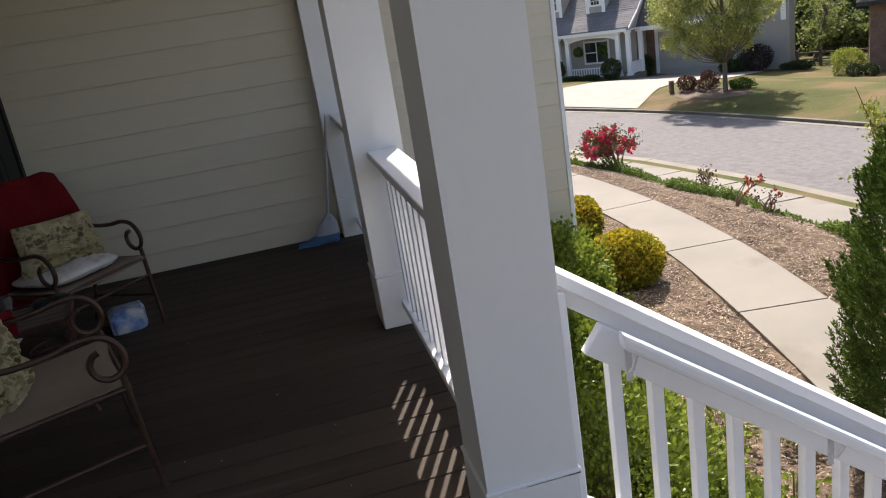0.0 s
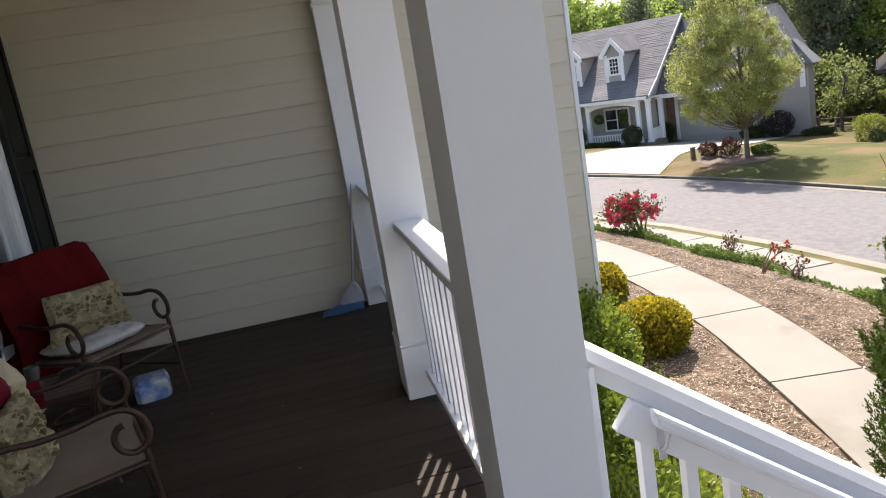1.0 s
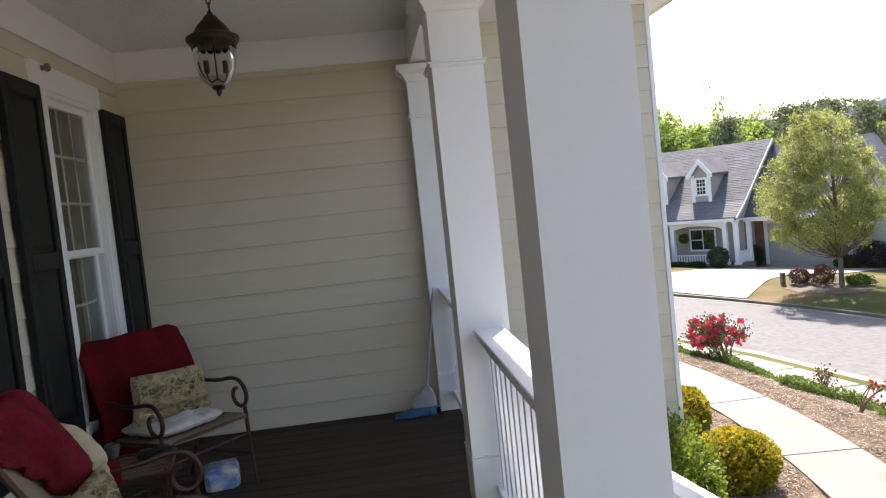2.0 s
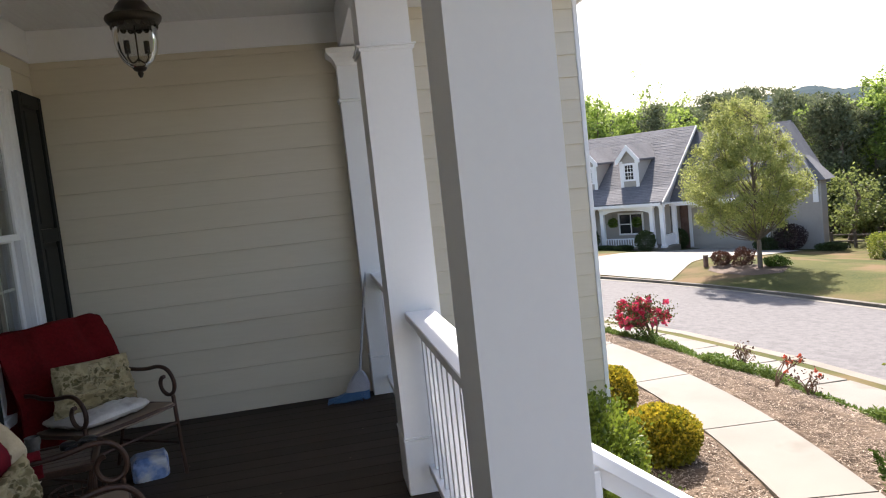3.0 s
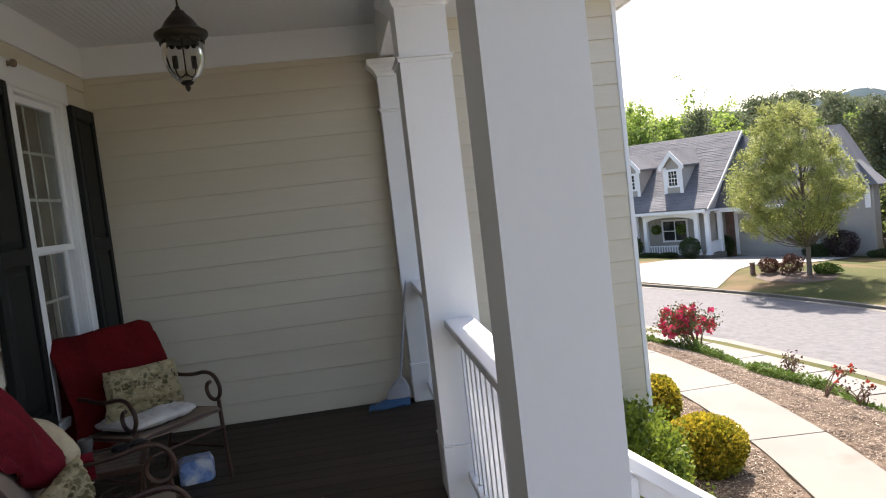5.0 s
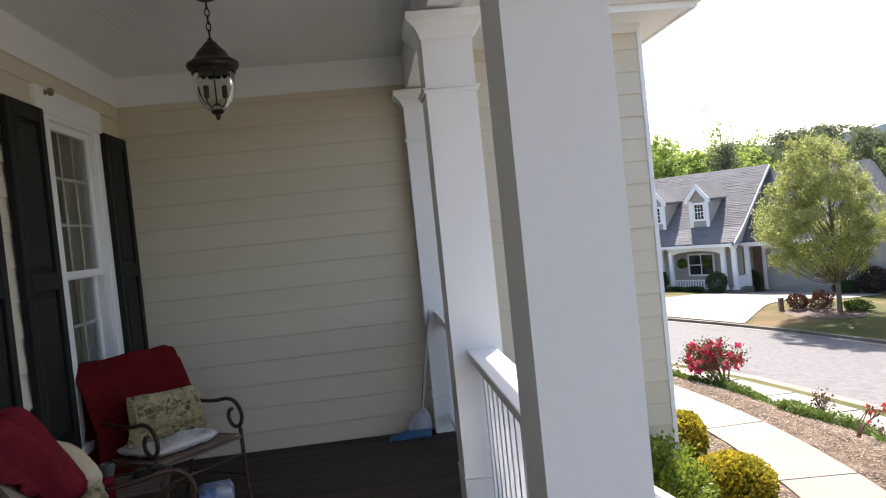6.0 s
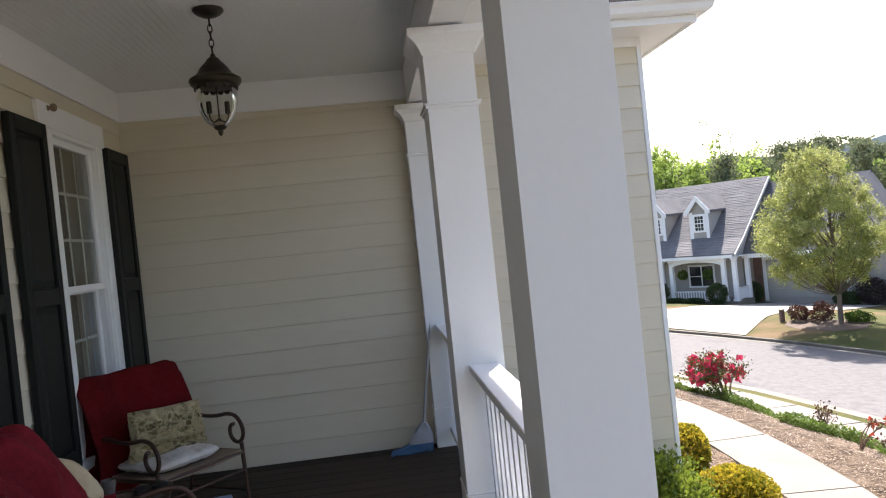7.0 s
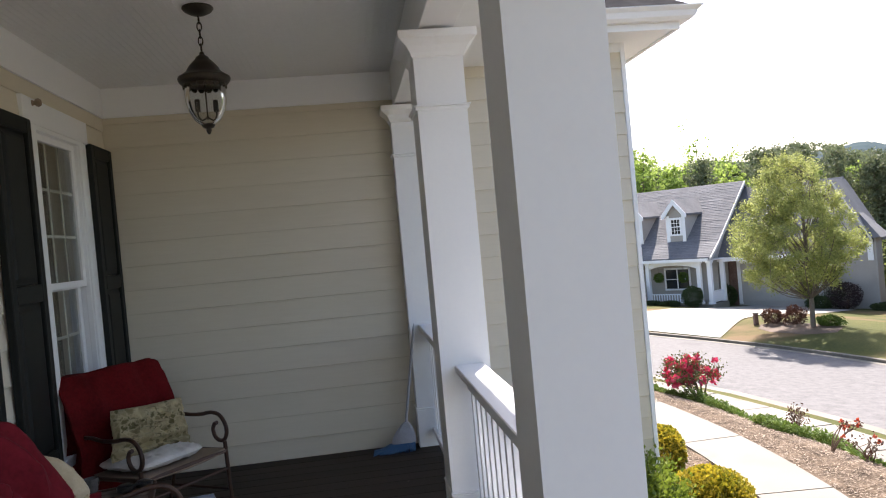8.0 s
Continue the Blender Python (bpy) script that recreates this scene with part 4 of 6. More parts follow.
w = part("window", boxes(((4.3, -0.05, 0.7), (4.4, -0.004, 2.2)), ((5.4, -0.05, 0.7), (5.5, -0.004, 2.2)), ((4.4, -0.05, 2.1), (5.4, -0.004, 2.2)), ((4.4, -0.05, 0.7), (5.4, -0.004, 0.8))), M_WHITE, house2)
part("pane", boxes(((4.4, -0.03, 0.8), (5.4, -0.006, 2.1))), M_DARKGLASS, w)

# driveway and planting bed across the street
def ground_patch(pts, dz):
    """A flat patch on the land with a corner at each (u, v)."""
    bm = bmesh.new()
    bm.faces.new([bm.verts.new(U * u + N * v) for u, v in pts])
    bmesh.ops.triangulate(bm, faces=bm.faces[:])
    for _ in range(3):
        bmesh.ops.subdivide_edges(bm, edges=bm.edges[:], cuts=1, use_grid_fill=True)
    for vert in bm.verts:
        vert.co.z = height_at(vert.co.x, vert.co.y) + dz
    bmesh.ops.recalc_face_normals(bm, faces=bm.faces[:])
    if bm.faces[0].normal.z < 0:
        bmesh.ops.reverse_faces(bm, faces=bm.faces[:])
    return bm


solid("driveway", ground_patch([(-20.0, 21.9), (-21.2, 24.0), (-22.4, 26.5), (-22.9, 28.6), (-23.2, 31.0), (-24.2, 35.2), (-29.6, 34.5), (-29.2, 30.6), (-28.6, 28.8), (-27.6, 25.8), (-27.2, 24.0), (-26.8, 21.6)], 0.03), M_DRIVE,
      "pale concrete driveway across the street", "driveway", "structure")
solid("tree_bed", ground_patch([(-20.2, 24.2), (-19.8, 23.6), (-19.0, 23.3), (-17.6, 23.4), (-16.9, 24.0), (-17.2, 24.7), (-18.6, 25.1), (-19.8, 24.9)], 0.012), M_SOIL, "mulch bed round the street tree", "mulch", "structure")


# ---- plants ----
def blob_points(rng, n, centre, radii, shell=0.55, lumps=5, lump=0.22):
    """Places in the outer shell of a lumpy ball, and the ways its leaves point."""
    d = rng.normal(size=(n, 3))
    d /= np.linalg.norm(d, axis=1, keepdims=True)
    peaks = rng.normal(size=(lumps, 3))
    peaks /= np.linalg.norm(peaks, axis=1, keepdims=True)
    swell = 1 + lump * (np.exp(-6 * (1 - d @ peaks.T)).max(1) - 0.4)
    r = swell * (shell + (1 - shell) * rng.random(n) ** 0.5)
    return np.asarray(centre) + d * r[:, None] * np.asarray(radii), d


def shrub(name, x, y, top, radius, leaves, size, mat, label, seed, base=None, squat=1.0, twigs=9, flowers=None, category="shrub", group="", loose=0.26, bare=0.0, tips=None, broad=0.55, clumps=0):
    """A bush: bare stems from the ground, and a lumpy crown of single leaves."""
    rng = np.random.default_rng(seed)
    z0 = height_at(x, y) if base is None else base
    ob = thing(name, label, category, (x, y, z0), group=group)
    h = top - z0
    half = min(h * 0.5, radius * squat * 1.2) if h > radius * 1.6 else h * 0.52
    mid = h - half
    bm = bmesh.new()
    for k in range(twigs):
        a = rng.random() * math.tau
        e = np.array([math.cos(a) * radius * 0.7 * rng.random(), math.sin(a) * radius * 0.7 * rng.random(), h * (0.6 + 0.3 * rng.random())])
        tube(bm, [(e[0] * 0.12, e[1] * 0.12, -0.05), (e[0] * 0.5, e[1] * 0.5, e[2] * 0.5), tuple(e)], 0.01, 5, taper=[0.012, 0.008, 0.003])
    part("stems", bm, M_TWIG, ob)
    pts, ways = blob_points(rng, leaves, (0, 0, mid), (radius, radius, half), 0.45, 9, loose)
    if mid - half > 0.25:
        extra, way2 = blob_points(rng, leaves // 2, (0, 0, mid * 0.55), (radius * 0.85, radius * 0.85, mid * 0.6))
        pts, ways = np.concatenate([pts, extra]), np.concatenate([ways, way2])
    if clumps:
        k = rng.integers(0, clumps, len(pts))
        own = rng.permutation(len(pts))[:clumps]
        pts, ways = pts[own][k] + rng.normal(size=pts.shape) * radius * 0.115, ways[own][k] + rng.normal(size=pts.shape) * 0.35
    keep = pts[:, 2] > 0.02 + bare * h * (0.7 + 0.5 * rng.random(len(pts)))
    pts, ways = pts[keep], ways[keep]
    ways = ways + rng.normal(size=ways.shape) * 0.55 + [0, 0, 0.35]
    mesh_part("foliage", leaf_cloud("foliage", pts, ways, size * (0.7 + 0.6 * rng.random(len(pts))), mat, width=broad, seed=seed), ob)
    if tips:
        tm, count = tips
        p, w = blob_points(rng, count, (0, 0, mid), (radius * 1.02, radius * 1.02, half * 1.02), 0.9, 9, loose)
        keep = w[:, 2] > -0.35 + 0.7 * rng.random(count)
        p, w = p[keep], w[keep] + rng.normal(size=(int(keep.sum()), 3)) * 1.0 + [0, 0, 0.4]
        mesh_part("new_growth", leaf_cloud("new_growth", p, w, size * (0.6 + 0.6 * rng.random(len(p))), tm, width=broad, seed=seed + 5), ob, "golden yellow new leaves")
    if flowers:
        fm, count, fs = flowers
        d = rng.normal(size=(count, 3))
        d[:, 2] = np.abs(d[:, 2]) + 0.15
        d /= np.linalg.norm(d, axis=1, keepdims=True)
        c = np.repeat(np.array([0, 0, mid]) + d * [radius, radius, half] * (0.86 + 0.16 * rng.random((count, 1))), 14, 0)
        w = rng.normal(size=c.shape) + np.repeat(d, 14, 0) * 0.8
        mesh_part("blossom", leaf_cloud("blossom", c, w, fs * (0.7 + 0.5 * rng.random(len(c))), fm, width=0.9, seed=seed + 1), ob)
    return ob


HEDGE = [(3.35, 5.65, -0.06, 0.48), (3.70, 5.95, -0.32, 0.34), (3.60, 5.15, -0.58, 0.42), (3.05, 4.75, -0.30, 0.48), (3.44, 4.45, -0.82, 0.40), (3.0, 3.75, -0.45, 0.48), (3.52, 3.70, -1.02, 0.38), (2.95, 3.0, -0.75, 0.40)]
for k, (x, y, top, r) in enumerate(HEDGE):
    shrub("hedge_shrub", x, y, top, r, 8200, 0.036, M_LEAF, "glossy green broadleaf shrub below the porch railing", 20 + k, loose=0.36, broad=0.72, clumps=210, group="shrubs along the porch")
for k, (x, y, top, r) in enumerate([(4.3, 4.75, -1.36, 0.16), (4.75, 4.55, -1.42, 0.13), (4.15, 3.9, -1.30, 0.2)]):
    shrub("seedling", x, y, top, r, 110, 0.06, M_LEAF, "small light green seedling in the mulch", 40 + k, group="seedlings in the mulch")
shrub("golden_shrub", 5.12, 7.85, -1.10, 0.40, 9500, 0.042, M_YELLOWLEAF, "clipped round yellow-green shrub in the mulch", 51, twigs=4, loose=0.1, tips=(M_GOLDTIP, 5200), broad=0.8)
shrub("golden_shrub", 5.3, 9.5, -1.10, 0.30, 5000, 0.042, M_YELLOWLEAF, "smaller yellow-green shrub beside the garage corner", 52, twigs=4, loose=0.12, tips=(M_GOLDTIP, 3000), broad=0.8)


def rose(name, x, y, crown, radii, canes, leaves, leaf_size, mat, label, seed, blossom=None):
    """Bare canes that rise from one root to a loose crown (its middle given from the root), leaves near the cane tips, flowers outermost."""
    rng = np.random.default_rng(seed)
    ob = thing(name, label, "shrub", (x, y, height_at(x, y)), group="roses in the mulch")
    tips = []
    for k in range(canes):
        bm = bmesh.new()
        d = rng.normal(size=3)
        d /= np.linalg.norm(d)
        tip = Vector([c + r * q * (0.55 + 0.5 * rng.random()) for c, r, q in zip(crown, radii, d)])
        mid = Vector((tip.x * 0.40 + rng.normal() * 0.03, tip.y * 0.40 + rng.normal() * 0.03, tip.z * 0.55))
        n = 5
        tube(bm, smooth_curve([(rng.normal() * 0.02, rng.normal() * 0.02, -0.05), mid, tip], n), 0.01, 5, taper=list(np.linspace(0.013, 0.004, 2 * n + 1)))
        tips.append(tip)
        for _ in range(2):
            side = tip + Vector(rng.normal(size=3) * np.array(radii) * 0.38)
            tube(bm, [mid.lerp(tip, 0.55), side], 0.004, 4)
            tips.append(side)
        part("cane", bm, M_TWIG, ob)
    at = np.array([tuple(p) for p in tips])
    pts = at[rng.integers(0, len(at), leaves)] + rng.normal(size=(leaves, 3)) * np.array(radii) * 0.2
    pts = pts[pts[:, 2] > crown[2] - 1.05 * radii[2]]
    mesh_part("foliage", leaf_cloud("foliage", pts, rng.normal(size=pts.shape) + [0, 0, 0.3], leaf_size * (0.6 + 0.7 * rng.random(len(pts))), mat, seed=seed), ob)
    if blossom:
        fm, count, fs = blossom
        heads = sorted(tips, key=lambda p: -p.z - 0.25 * rng.random())[:count]
        c = np.repeat(np.array([tuple(p) for p in heads]) + rng.normal(size=(len(heads), 3)) * 0.03, 14, 0)
        mesh_part("blossom", leaf_cloud("blossom", c, rng.normal(size=c.shape) + [0, 0, 0.5], fs * (0.6 + 0.6 * rng.random(len(c))), fm, width=0.9, seed=seed + 1), ob)
    return ob


rose("rose_bush", 7.95, 13.72, (-0.22, 0.10, 0.78), (0.50, 0.42, 0.24), 26, 2400, 0.055, M_ROSELEAF, "rose bush on bare canes covered in bright red flowers", 53, (M_PETAL, 78, 0.092))
rose("young_rose", 7.61, 9.58, (0.30, 0.02, 0.34), (0.11, 0.10, 0.07), 4, 60, 0.05, M_REDLEAF, "leaning young rose with orange-red flowers", 54, (M_ORANGEPETAL, 6, 0.04))
rose("young_rose", 7.93, 9.28, (-0.04, 0.0, 0.24), (0.17, 0.15, 0.12), 8, 90, 0.045, M_REDLEAF, "thin young rose with few orange flowers", 55, (M_ORANGEPETAL, 3, 0.04))
rose("twiggy_rose", 8.05, 10.9, (-0.04, 0.0, 0.32), (0.16, 0.16, 0.15), 10, 170, 0.045, M_REDLEAF, "small twiggy rose with reddish leaves", 56)
rose("twiggy_rose", 7.67, 11.2, (0.0, 0.0, 0.09), (0.11, 0.11, 0.05), 8, 120, 0.045, M_REDLEAF, "low reddish rose shoot in the mulch", 57)

# tall clipped conifer beside the walk
rng = np.random.default_rng(60)
conifer = thing("conifer", "tall dense dark green conifer with upright sprays", "tree", (5.42, 4.2, -1.7))
part("trunk", tube(bmesh.new(), [(0, 0, -0.05), (0, 0, 1.5), (0, 0, 2.6)], 0.05, 8, taper=[0.06, 0.04, 0.01]), M_BARK, conifer)
n, fans = 105000, 620
fz = 2.85 * rng.random(fans) ** 0.85
fa = rng.random(fans) * math.tau
pick = rng.integers(0, fans, n)
along = rng.random(n)
zz = np.clip(fz[pick] + 0.26 * (along - 0.35), 0.0, 2.95)
ang = fa[pick] + rng.normal(size=n) * 0.10 * (1.2 - along)
rad = np.interp(zz, [0, 0.3, 0.8, 1.5, 2.1, 2.5, 2.95], [0.43, 0.55, 0.57, 0.51, 0.36, 0.2, 0.02]) * (0.72 + 0.28 * along ** 0.7 + 0.10 * rng.normal(size=fans)[pick])
pts = np.stack([rad * np.cos(ang), rad * np.sin(ang), zz], 1) + rng.normal(size=(n, 3)) * 0.008
ways = np.stack([np.cos(ang) * 0.6, np.sin(ang) * 0.6, np.full(n, 0.9)], 1) + rng.normal(size=(n, 3)) * 0.45
mesh_part("foliage", leaf_cloud("foliage", pts, ways, 0.030 * (0.6 + 0.8 * rng.random(n)), M_CONIFER, width=0.36, seed=61), conifer)

# open, thin-branched shrub on the far side of the walk
azalea = thing("open_shrub", "open thin-branched shrub with small light green leaves", "shrub", (7.22, 5.95, height_at(7.22, 5.95)))
pts, ways = [], []
for k in range(16):
    bm = bmesh.new()
    a, lean = rng.random() * math.tau, 0.25 + 0.5 * rng.random()
    tip = Vector((math.cos(a) * lean, math.sin(a) * lean, 1.3 + 1.0 * rng.random()))
    mid = tip * 0.5 + Vector((rng.normal() * 0.08, rng.normal() * 0.08, 0.1))
    tube(bm, smooth_curve([(0, 0, -0.05), mid, tip], 4), 0.01, 5, taper=list(np.linspace(0.016, 0.003, 9)))
    for j in range(7):
        t = 0.35 + 0.65 * rng.random()
        p = mid.lerp(tip, max(0, t * 2 - 1)) if t > 0.5 else mid * (t * 2)
        e = p + Vector(rng.normal(size=3) * 0.16)
        tube(bm, [p, e], 0.004, 4)
        for _ in range(52):
            q = p.lerp(e, rng.random()) + Vector(rng.normal(size=3) * 0.035)
            pts.append(tuple(q))
            ways.append(tuple(rng.normal(size=3) + np.array([0, 0, 0.4])))
    part("stem", bm, M_TWIG, azalea)
mesh_part("foliage", leaf_cloud("foliage", pts, ways, 0.044 * (0.7 + 0.6 * rng.random(len(pts))), M_LIGHTLEAF, seed=63), azalea)

# low evergreen cover along the top of the bank
n = 46000
uu, vv = -19 + 19 * rng.random(n), 11.25 + 0.58 * rng.random(n)
vv += 0.12 * np.sin(uu * 1.7) + 0.1 * np.sin(uu * 4.1)
lift = np.interp(uu, [-19, -9, -5], [0.22, 0.20, 0.12]) * np.clip(np.sin(uu * 2.3) * 0.5 + np.sin(uu * 5.9) * 0.3 + 0.7, 0.1, 1.5) * rng.random(n)
pts = np.array([tuple(uv(a, b, 0.02 + c)) for a, b, c in zip(uu, vv, lift)])
ways = rng.normal(size=(n, 3)) * [1, 1, 0.5] + [0, 0, 0.6]
ob = new("ground_cover", leaf_cloud("ground_cover", pts, ways, 0.060 * (0.6 + 0.8 * rng.random(n)), M_COVER, width=0.45, seed=64))
tagged(ob, "low green evergreen ground cover edging the mulch", "ground cover", kind="stuff")

# loose chips on the mulch
n = 150000
uu, vv = -11.6 + 10.1 * rng.random(n), 5.0 + 6.35 * rng.random(n)
pts = np.array([tuple(uv(a, b, 0.038 + 0.016 * c)) for a, b, c in zip(uu, vv, rng.random(n))])
xy = np.array([(p.x, p.y) for p in WALK])
far = np.min(np.hypot(pts[:, None, 0] - xy[None, :, 0], pts[:, None, 1] - xy[None, :, 1]), 1)
pts = pts[(far > 0.47) & (pts[:, 0] > 4.0)]
n = len(pts)
ways = rng.normal(size=(n, 3)) * [1, 1, 0.10]
ob = new("mulch_chips", leaf_cloud("mulch_chips", pts, ways, 0.026 * (0.5 + 2.0 * rng.random(n) ** 2.5), M_CHIP, width=0.24, fold=0.12, seed=65, lying=True))
tagged(ob, "loose pale and brown bark chips on the bed", "mulch", kind="stuff")


def leafy_tree(name, base, height, crown_r, crown_lo, leaves, size, mat, label, seed, clumps=420):
    """A tree: a tapered trunk, rising limbs to clumps inside an egg-shaped crown, and small leaves round the clumps, with gaps."""
    rng = np.random.default_rng(seed)
    ob = thing(name, label, "tree", base)
    bm = bmesh.new()
    tube(bm, [(0, 0, -0.2), (0.02, 0, crown_lo), (-0.03, 0.04, height * 0.6), (0.03, 0, height * 0.93)], 0.1, 9, taper=[0.095, 0.075, 0.05, 0.012])
    part("trunk", bm, M_BARK, ob)
    bm, centres = bmesh.new(), []
    zc = crown_lo + (height - crown_lo) * 0.36
    for k in range(clumps):
        d = rng.normal(size=3)
        d /= np.linalg.norm(d)
        r = (0.25 + 0.75 * rng.random()) ** 0.55
        up = height - zc if d[2] > 0 else zc - crown_lo
        wide = crown_r * (1 - 0.24 * max(0.0, d[2]))
        wobble = 1 + 0.13 * noise.noise(Vector(d) * 2.2 + Vector((seed, 0, 0)))
        c = Vector((d[0] * wide * r * wobble - 0.34, d[1] * wide * r * wobble + 0.15, zc + d[2] * up * r * wobble))
        centres.append(tuple(c))
        if k % 7 == 0:
            z0 = max(crown_lo * 0.8, c.z - math.hypot(c.x, c.y) * 1.3 - 0.3)
            start = Vector((0, 0, z0))
            mid = start.lerp(c, 0.5) + Vector((c.x * 0.08, c.y * 0.08, -0.12))
            tube(bm, smooth_curve([start, mid, c], 3), 0.03, 5, taper=list(np.linspace(0.026, 0.006, 7)))
        elif len(centres) > 6:
            near_c = min(centres[:-1][::7], key=lambda q: (Vector(q) - c).length)
            tube(bm, [near_c, tuple(c)], 0.006, 4)
    part("branchwork", bm, M_BARK, ob)
    cs = np.array(centres)
    pts = cs[rng.integers(0, len(cs), leaves)] + rng.normal(size=(leaves, 3)) * 0.12 * crown_r / 2.5
    ways = rng.normal(size=(leaves, 3)) + [0, 0, -0.2]
    mesh_part("crown", leaf_cloud("crown", pts, ways, size * (0.6 + 0.8 * rng.random(leaves)), mat, width=0.6, seed=seed), ob)
    return ob


leafy_tree("street_tree", (17.67, 24.94, height_at(17.67, 24.94)), 6.4, 2.2, 1.25, 62000, 0.072, M_TREELEAF, "young street tree with fresh yellow-green spring leaves", 70, 400)
# shrubs across the street
for x, y, top, r, mat, lab, seed in (
        (17.15, 26.5, -2.3, 0.34, M_REDLEAF, "purple-red shrub at the foot of the street tree", 71), (17.55, 25.8, -2.2, 0.38, M_REDLEAF, "purple-red shrub at the foot of the street tree", 72),
        (18.1, 24.65, -2.5, 0.42, M_CONIFER, "low green shrub beside the street tree", 73)):
    shrub("tree_bed_shrub", x, y, top, r, 1500, 0.075, mat, lab, seed, group="shrubs round the street tree", loose=0.6)


def house_local(a, b):
    p = HOUSE @ Vector((a, b, 0))
    return p.x, p.y


for a, b, top, r, mat, lab, seed in (
        (0.85, -0.35, -2.3, 0.52, M_DARKLEAF, "round dark green shrub beside the house porch", 80), (2.1, -0.5, -3.1, 0.5, M_DARKLEAF, "low clipped green shrub before the house porch", 81),
        (3.2, -0.5, -3.1, 0.5, M_DARKLEAF, "low clipped green shrub before the house porch", 82), (4.3, -0.3, -2.1, 0.6, M_DARKLEAF, "round dark green shrub beside the house porch", 83),
        (0.3, 2.75, -2.6, 0.5, M_DARKLEAF, "green shrub beside the brick pier", 84), (-5.75, 2.6, -2.55, 0.8, M_DARKPURPLE, "large dark purple shrub against the garage wing", 85),
        (-4.75, 2.9, -2.0, 0.9, M_DARKLEAF, "large dark green shrub against the garage wing", 86), (-4.6, 2.2, -3.2, 0.6, M_DARKLEAF, "low dark green shrub against the garage wing", 87),
        (-7.6, 2.8, -3.6, 0.8, M_DARKLEAF, "low green shrub at the wing's corner", 88)):
    x, y = house_local(a, b)
    shrub("house_shrub", x, y, top, r, 2800, 0.085, mat, lab, seed, group="shrubs along the house", loose=0.12)
post = thing("marker_post", "short brown timber post on the lawn edge", "post", (16.66, 26.9, height_at(16.66, 26.9)))
part("shaft", boxes(((-0.075, -0.075, -0.1), (0.075, 0.075, 0.40)), bevel=0.02), M_BRICK, post)
part("top", boxes(((-0.09, -0.09, 0.40), (0.09, 0.09, 0.45)), bevel=0.02), M_KERB, post)

for a in (1.9, 3.4):
    x, y = house_local(a, 0.9)
    hb = thing("hanging_basket", "hanging basket of dark green ferns under the porch beam", "plant", (x, y, -1.0), group="hanging baskets")
    part("hanger", tube(bmesh.new(), [(0, 0, 0.02), (0, 0, -0.75)], 0.008, 5), M_BARK, hb)
    rng = np.random.default_rng(int(a * 10))
    p, w = blob_points(rng, 500, (0, 0, -0.9), (0.24, 0.24, 0.24))
    mesh_part("fern", leaf_cloud("fern", p, w + rng.normal(size=w.shape) * 0.5 - [0, 0, 0.4], 0.11, M_CONIFER, seed=7), hb)

# shrubs and rail fence between the houses
shrub("round_shrub", 24.9, 27.2, -2.45, 0.62, 2600, 0.09, M_LIGHTLEAF, "large loose green shrub beside the brick house", 140, loose=0.4)
for x, y, seed in ((24.0, 25.9, 141), (24.5, 25.6, 142)):
    shrub("clipped_shrub", x, y, height_at(x, y) + 0.5, 0.3, 1500, 0.06, M_DARKLEAF, "small clipped dark green shrub on the lawn edge", seed, group="clipped shrubs", loose=0.12)
fence = thing("rail_fence", "weathered split-rail fence between the houses", "fence")
for k in range(4):
    x, y = house_local(-7.2 - 1.1 * k, 4.4)
    z = height_at(x, y)
    part("post", boxes(((x - 0.06, y - 0.06, z - 0.2), (x + 0.06, y + 0.06, z + 0.8)), bevel=0.012), M_BARK, fence)
    if k:
        for lift in (0.32, 0.65):
            part("rail", tube(bmesh.new(), [(px, py, pz + lift), (x, y, z + lift + 0.02)], 0.04, 6), M_BARK, fence)
    px, py, pz = x, y, z

